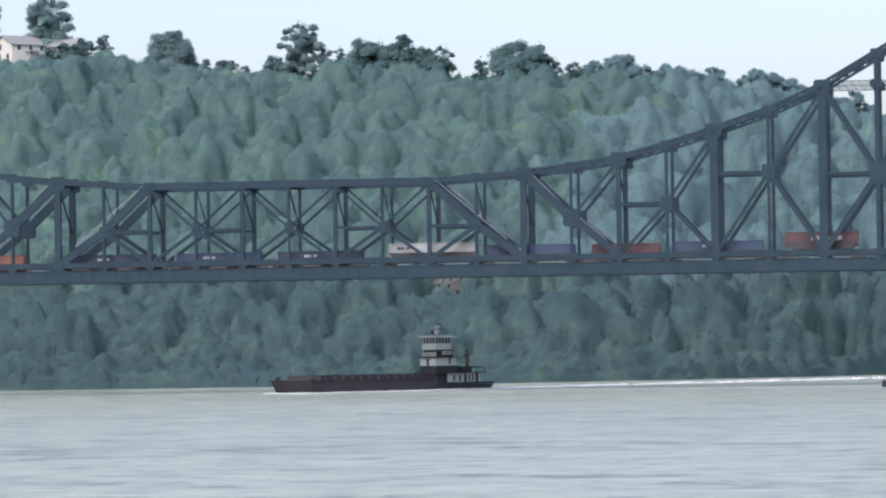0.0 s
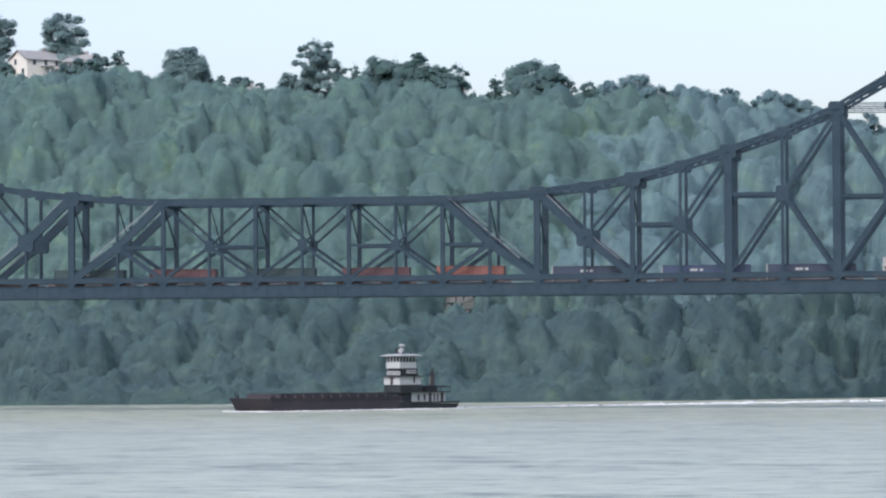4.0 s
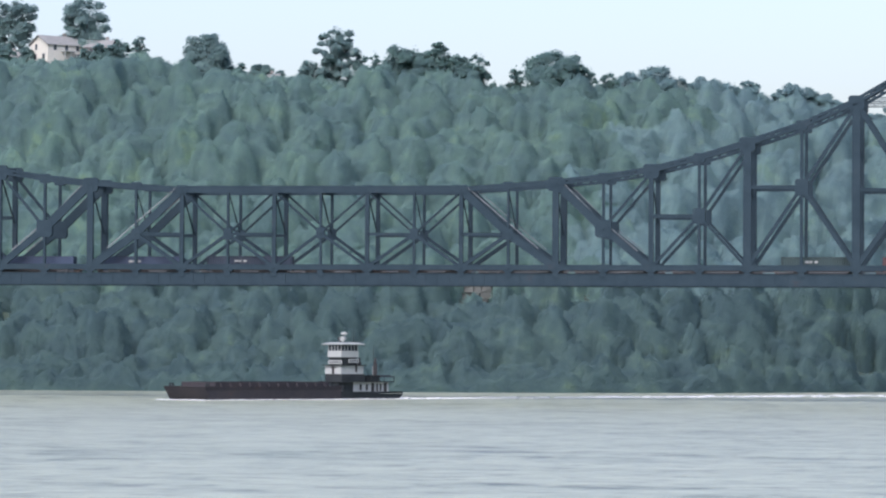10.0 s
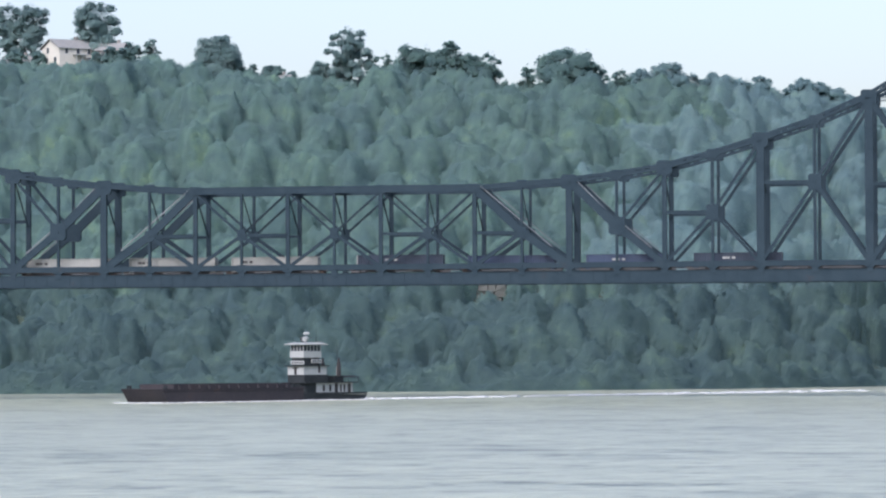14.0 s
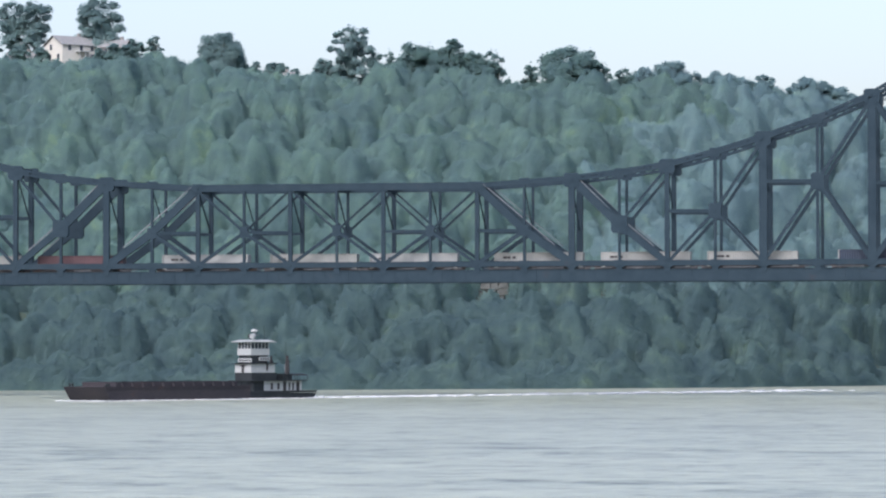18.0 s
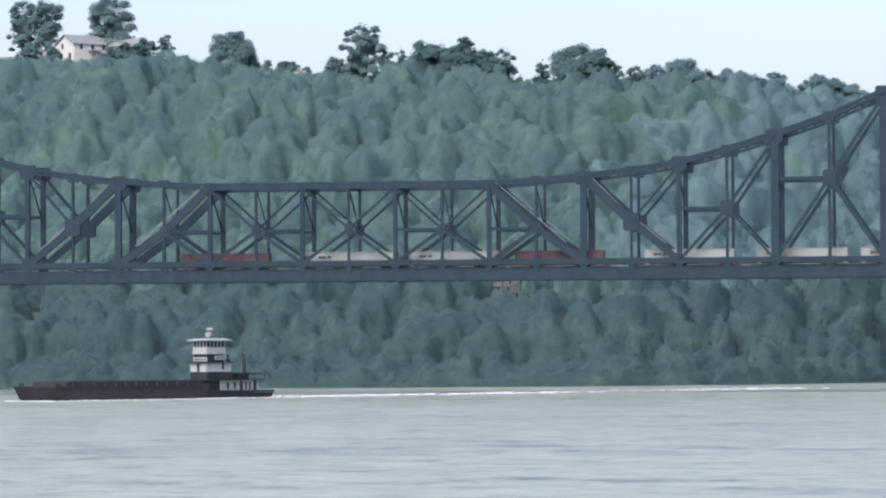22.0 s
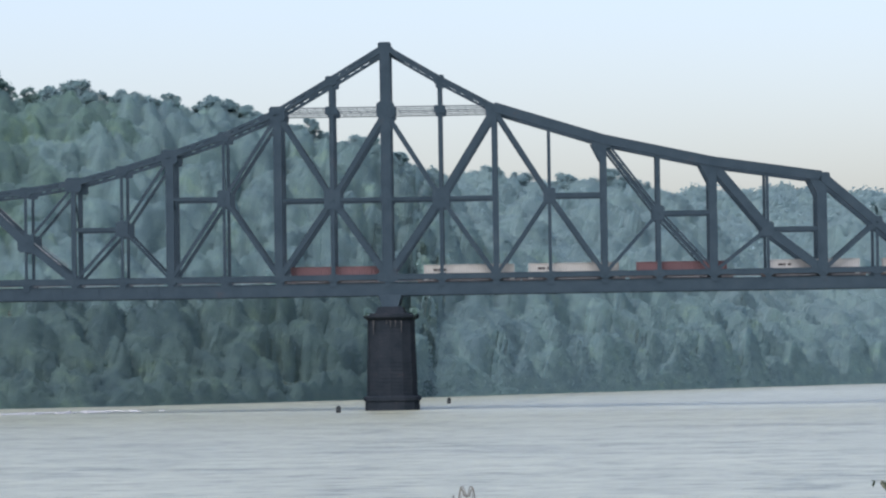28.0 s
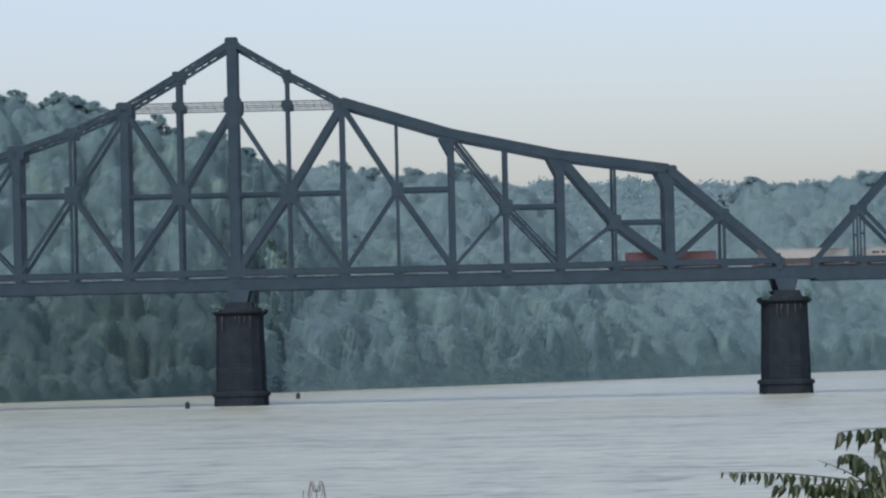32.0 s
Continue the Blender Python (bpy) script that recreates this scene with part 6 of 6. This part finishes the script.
def sapling():
    yb = EYE.y + 14
    s = thing("sapling", "leafy sapling with long drooping compound leaves on the bank", "sapling", at=(0, 0, 0))
    x0 = 29.05
    g = float(ground_height(x0, yb)) - 0.1
    stem = Build()
    for k in range(6):
        a, c = k / 6, (k + 1) / 6
        stem.tube((x0 + 0.1 * (1 - a), yb, g + (7.5 - g) * a), (x0 + 0.1 * (1 - c), yb, g + (7.5 - g) * c), 0.02 * (1 - a * 0.6), 0.02 * (1 - c * 0.6), 7)
    part("trunk", stem, STEM, s)
    frond(s, (x0 - 0.02, yb, 7.53), (28.485, yb - 0.03, 7.583), 0.012, 19, 0.036, 1)
    frond(s, (x0 + 0.26, yb + 0.1, 7.69), (28.915, yb + 0.05, 7.712), 0.02, 11, 0.06, 2)
    frond(s, (x0 + 0.02, yb, 7.5), (28.905, yb - 0.05, 7.63), 0.055, 8, 0.05, 3)
    frond(s, (x0, yb, 7.5), (28.84, yb + 0.05, 7.615), 0.012, 3, 0.014, 4)
    frond(s, (x0, yb, 7.52), (29.3, yb - 0.04, 7.6), 0.04, 12, 0.06, 5)
    frond(s, (x0 - 0.05, yb - 0.05, 7.48), (29.12, yb - 0.2, 7.6), 0.04, 9, 0.06, 6)
    frond(s, (x0, yb + 0.05, 7.5), (28.7, yb + 0.2, 7.525), 0.01, 13, 0.045, 7)
    frond(s, (x0 + 0.1, yb, 7.5), (29.25, yb + 0.15, 7.68), 0.03, 11, 0.06, 8)
    frond(s, (x0 - 0.06, yb, 7.45), (28.93, yb - 0.12, 7.56), 0.03, 8, 0.06, 9)
    frond(s, (x0 - 0.02, yb, 7.45), (29.02, yb - 0.1, 7.6), 0.03, 8, 0.065, 10)
    frond(s, (x0 + 0.02, yb, 7.44), (29.2, yb - 0.15, 7.52), 0.05, 9, 0.065, 11)
    frond(s, (x0 + 0.05, yb, 7.5), (29.06, yb + 0.1, 7.68), 0.02, 9, 0.055, 12)
    frond(s, (x0 - 0.03, yb, 7.42), (28.86, yb + 0.1, 7.54), 0.02, 9, 0.055, 13)
    frond(s, (x0 + 0.04, yb, 7.42), (29.18, yb + 0.12, 7.58), 0.03, 10, 0.06, 14)
    frond(s, (x0 + 0.0, yb, 7.42), (28.98, yb - 0.16, 7.52), 0.03, 9, 0.06, 15)


sapling()


def weed(x, z):
    yb = EYE.y + 14
    w = thing("dry_weed", "dry weed stalk with curled seed heads on the bank", "weed", "weeds on the bank")
    g = float(ground_height(x, yb)) - 0.05
    part("stalk", Build().tube((x, yb, g), (x, yb, z - 0.02), 0.003, 0.0015, 6), DRY, w)
    part("side_stalk", Build().tube((x - 0.05, yb, g), (x - 0.047, yb, z - 0.035), 0.002, 0.0012, 6).tube((x - 0.047, yb, z - 0.036), (x - 0.047, yb, z - 0.022), 0.0026, 0.0018, 6), DRY, w)
    for k in range(6):
        a = -1.0 + k * 0.4
        turn = 1 if a > 0 else -1
        path = [Vector((x + math.sin(a + u * 1.6 * turn) * 0.02 * (0.6 + u), yb, z - 0.03 + 0.042 * math.sin(1.2 * u * math.pi) * (1 - abs(a) * 0.3))) for u in (0, 0.17, 0.33, 0.5, 0.67, 0.83, 1)]
        rings = [[p + Vector((0.0014 * math.cos(q), 0.0014 * math.sin(q), 0.0009 * math.sin(q))) for q in (0, 1.26, 2.51, 3.77, 5.03)] for p in path]
        part("seed_head", Build().stack(rings), DRY, w)


weed(27.07, 7.575)


def bank_grass():
    """Seeding grass tops along the brow of the near bank."""
    rng = np.random.default_rng(77)
    yb = EYE.y + 14
    b = Build()
    for k in range(130):
        x = rng.uniform(26.78, 27.62)
        z = 7.49 + 0.02 * noise.noise((x * 6, 0.5, 0)) + rng.uniform(-0.02, 0.02)
        y, lean = yb + rng.uniform(-0.3, 0.3), rng.normal(0, 0.015)
        g = float(ground_height(x, y)) - 0.05
        b.tube((x, y, g), (x + lean * 0.6, y, z - 0.02), 0.0018, 0.001, 4)
        b.tube((x + lean * 0.6, y, z - 0.02), (x + lean, y, z + 0.006), 0.0035 * rng.uniform(0.5, 1.2), 0.0008, 5)
    tagged(part("bank_grass", b, DRY), "seeding dry grass along the river bank's brow", "grass", kind="stuff")


bank_grass()


# ---- what moves ----
def motions():
    """The train, the tow with its foam, and the bird."""
    for ob, x in rolling:
        p = ob.location.copy()
        walk(ob, [(0, pose(p.x, p.y, p.z)), (32, pose(p.x + TRAIN_SPEED * 32, p.y, p.z))])
    for ob in (BARGE, TOWBOAT, *WAKES):
        walk(ob, [(0, boat_pose(0)), (32, boat_pose(32))])
    fly = lambda t: pose(25.73 - 9.4 * (t - 5.0), EYE.y + 12, 8.0 - 0.5 * (t - 5.0), 0, 12, 4)
    walk(BIRD, [(0, fly(0)), (32, fly(32))])
    for s, w in zip((-1, 1), BIRD_WINGS):
        rows = [(0, pose(0, 0, 0, s * 20))]
        rows += [(t, pose(0, 0, 0, s * a)) for t, a in ((4.8, 10), (4.9, -20), (5.0, -34), (5.1, -20), (5.2, 15), (5.3, 20))]
        rows.append((32, pose(0, 0, 0, s * 20)))
        walk(w, rows)


motions()
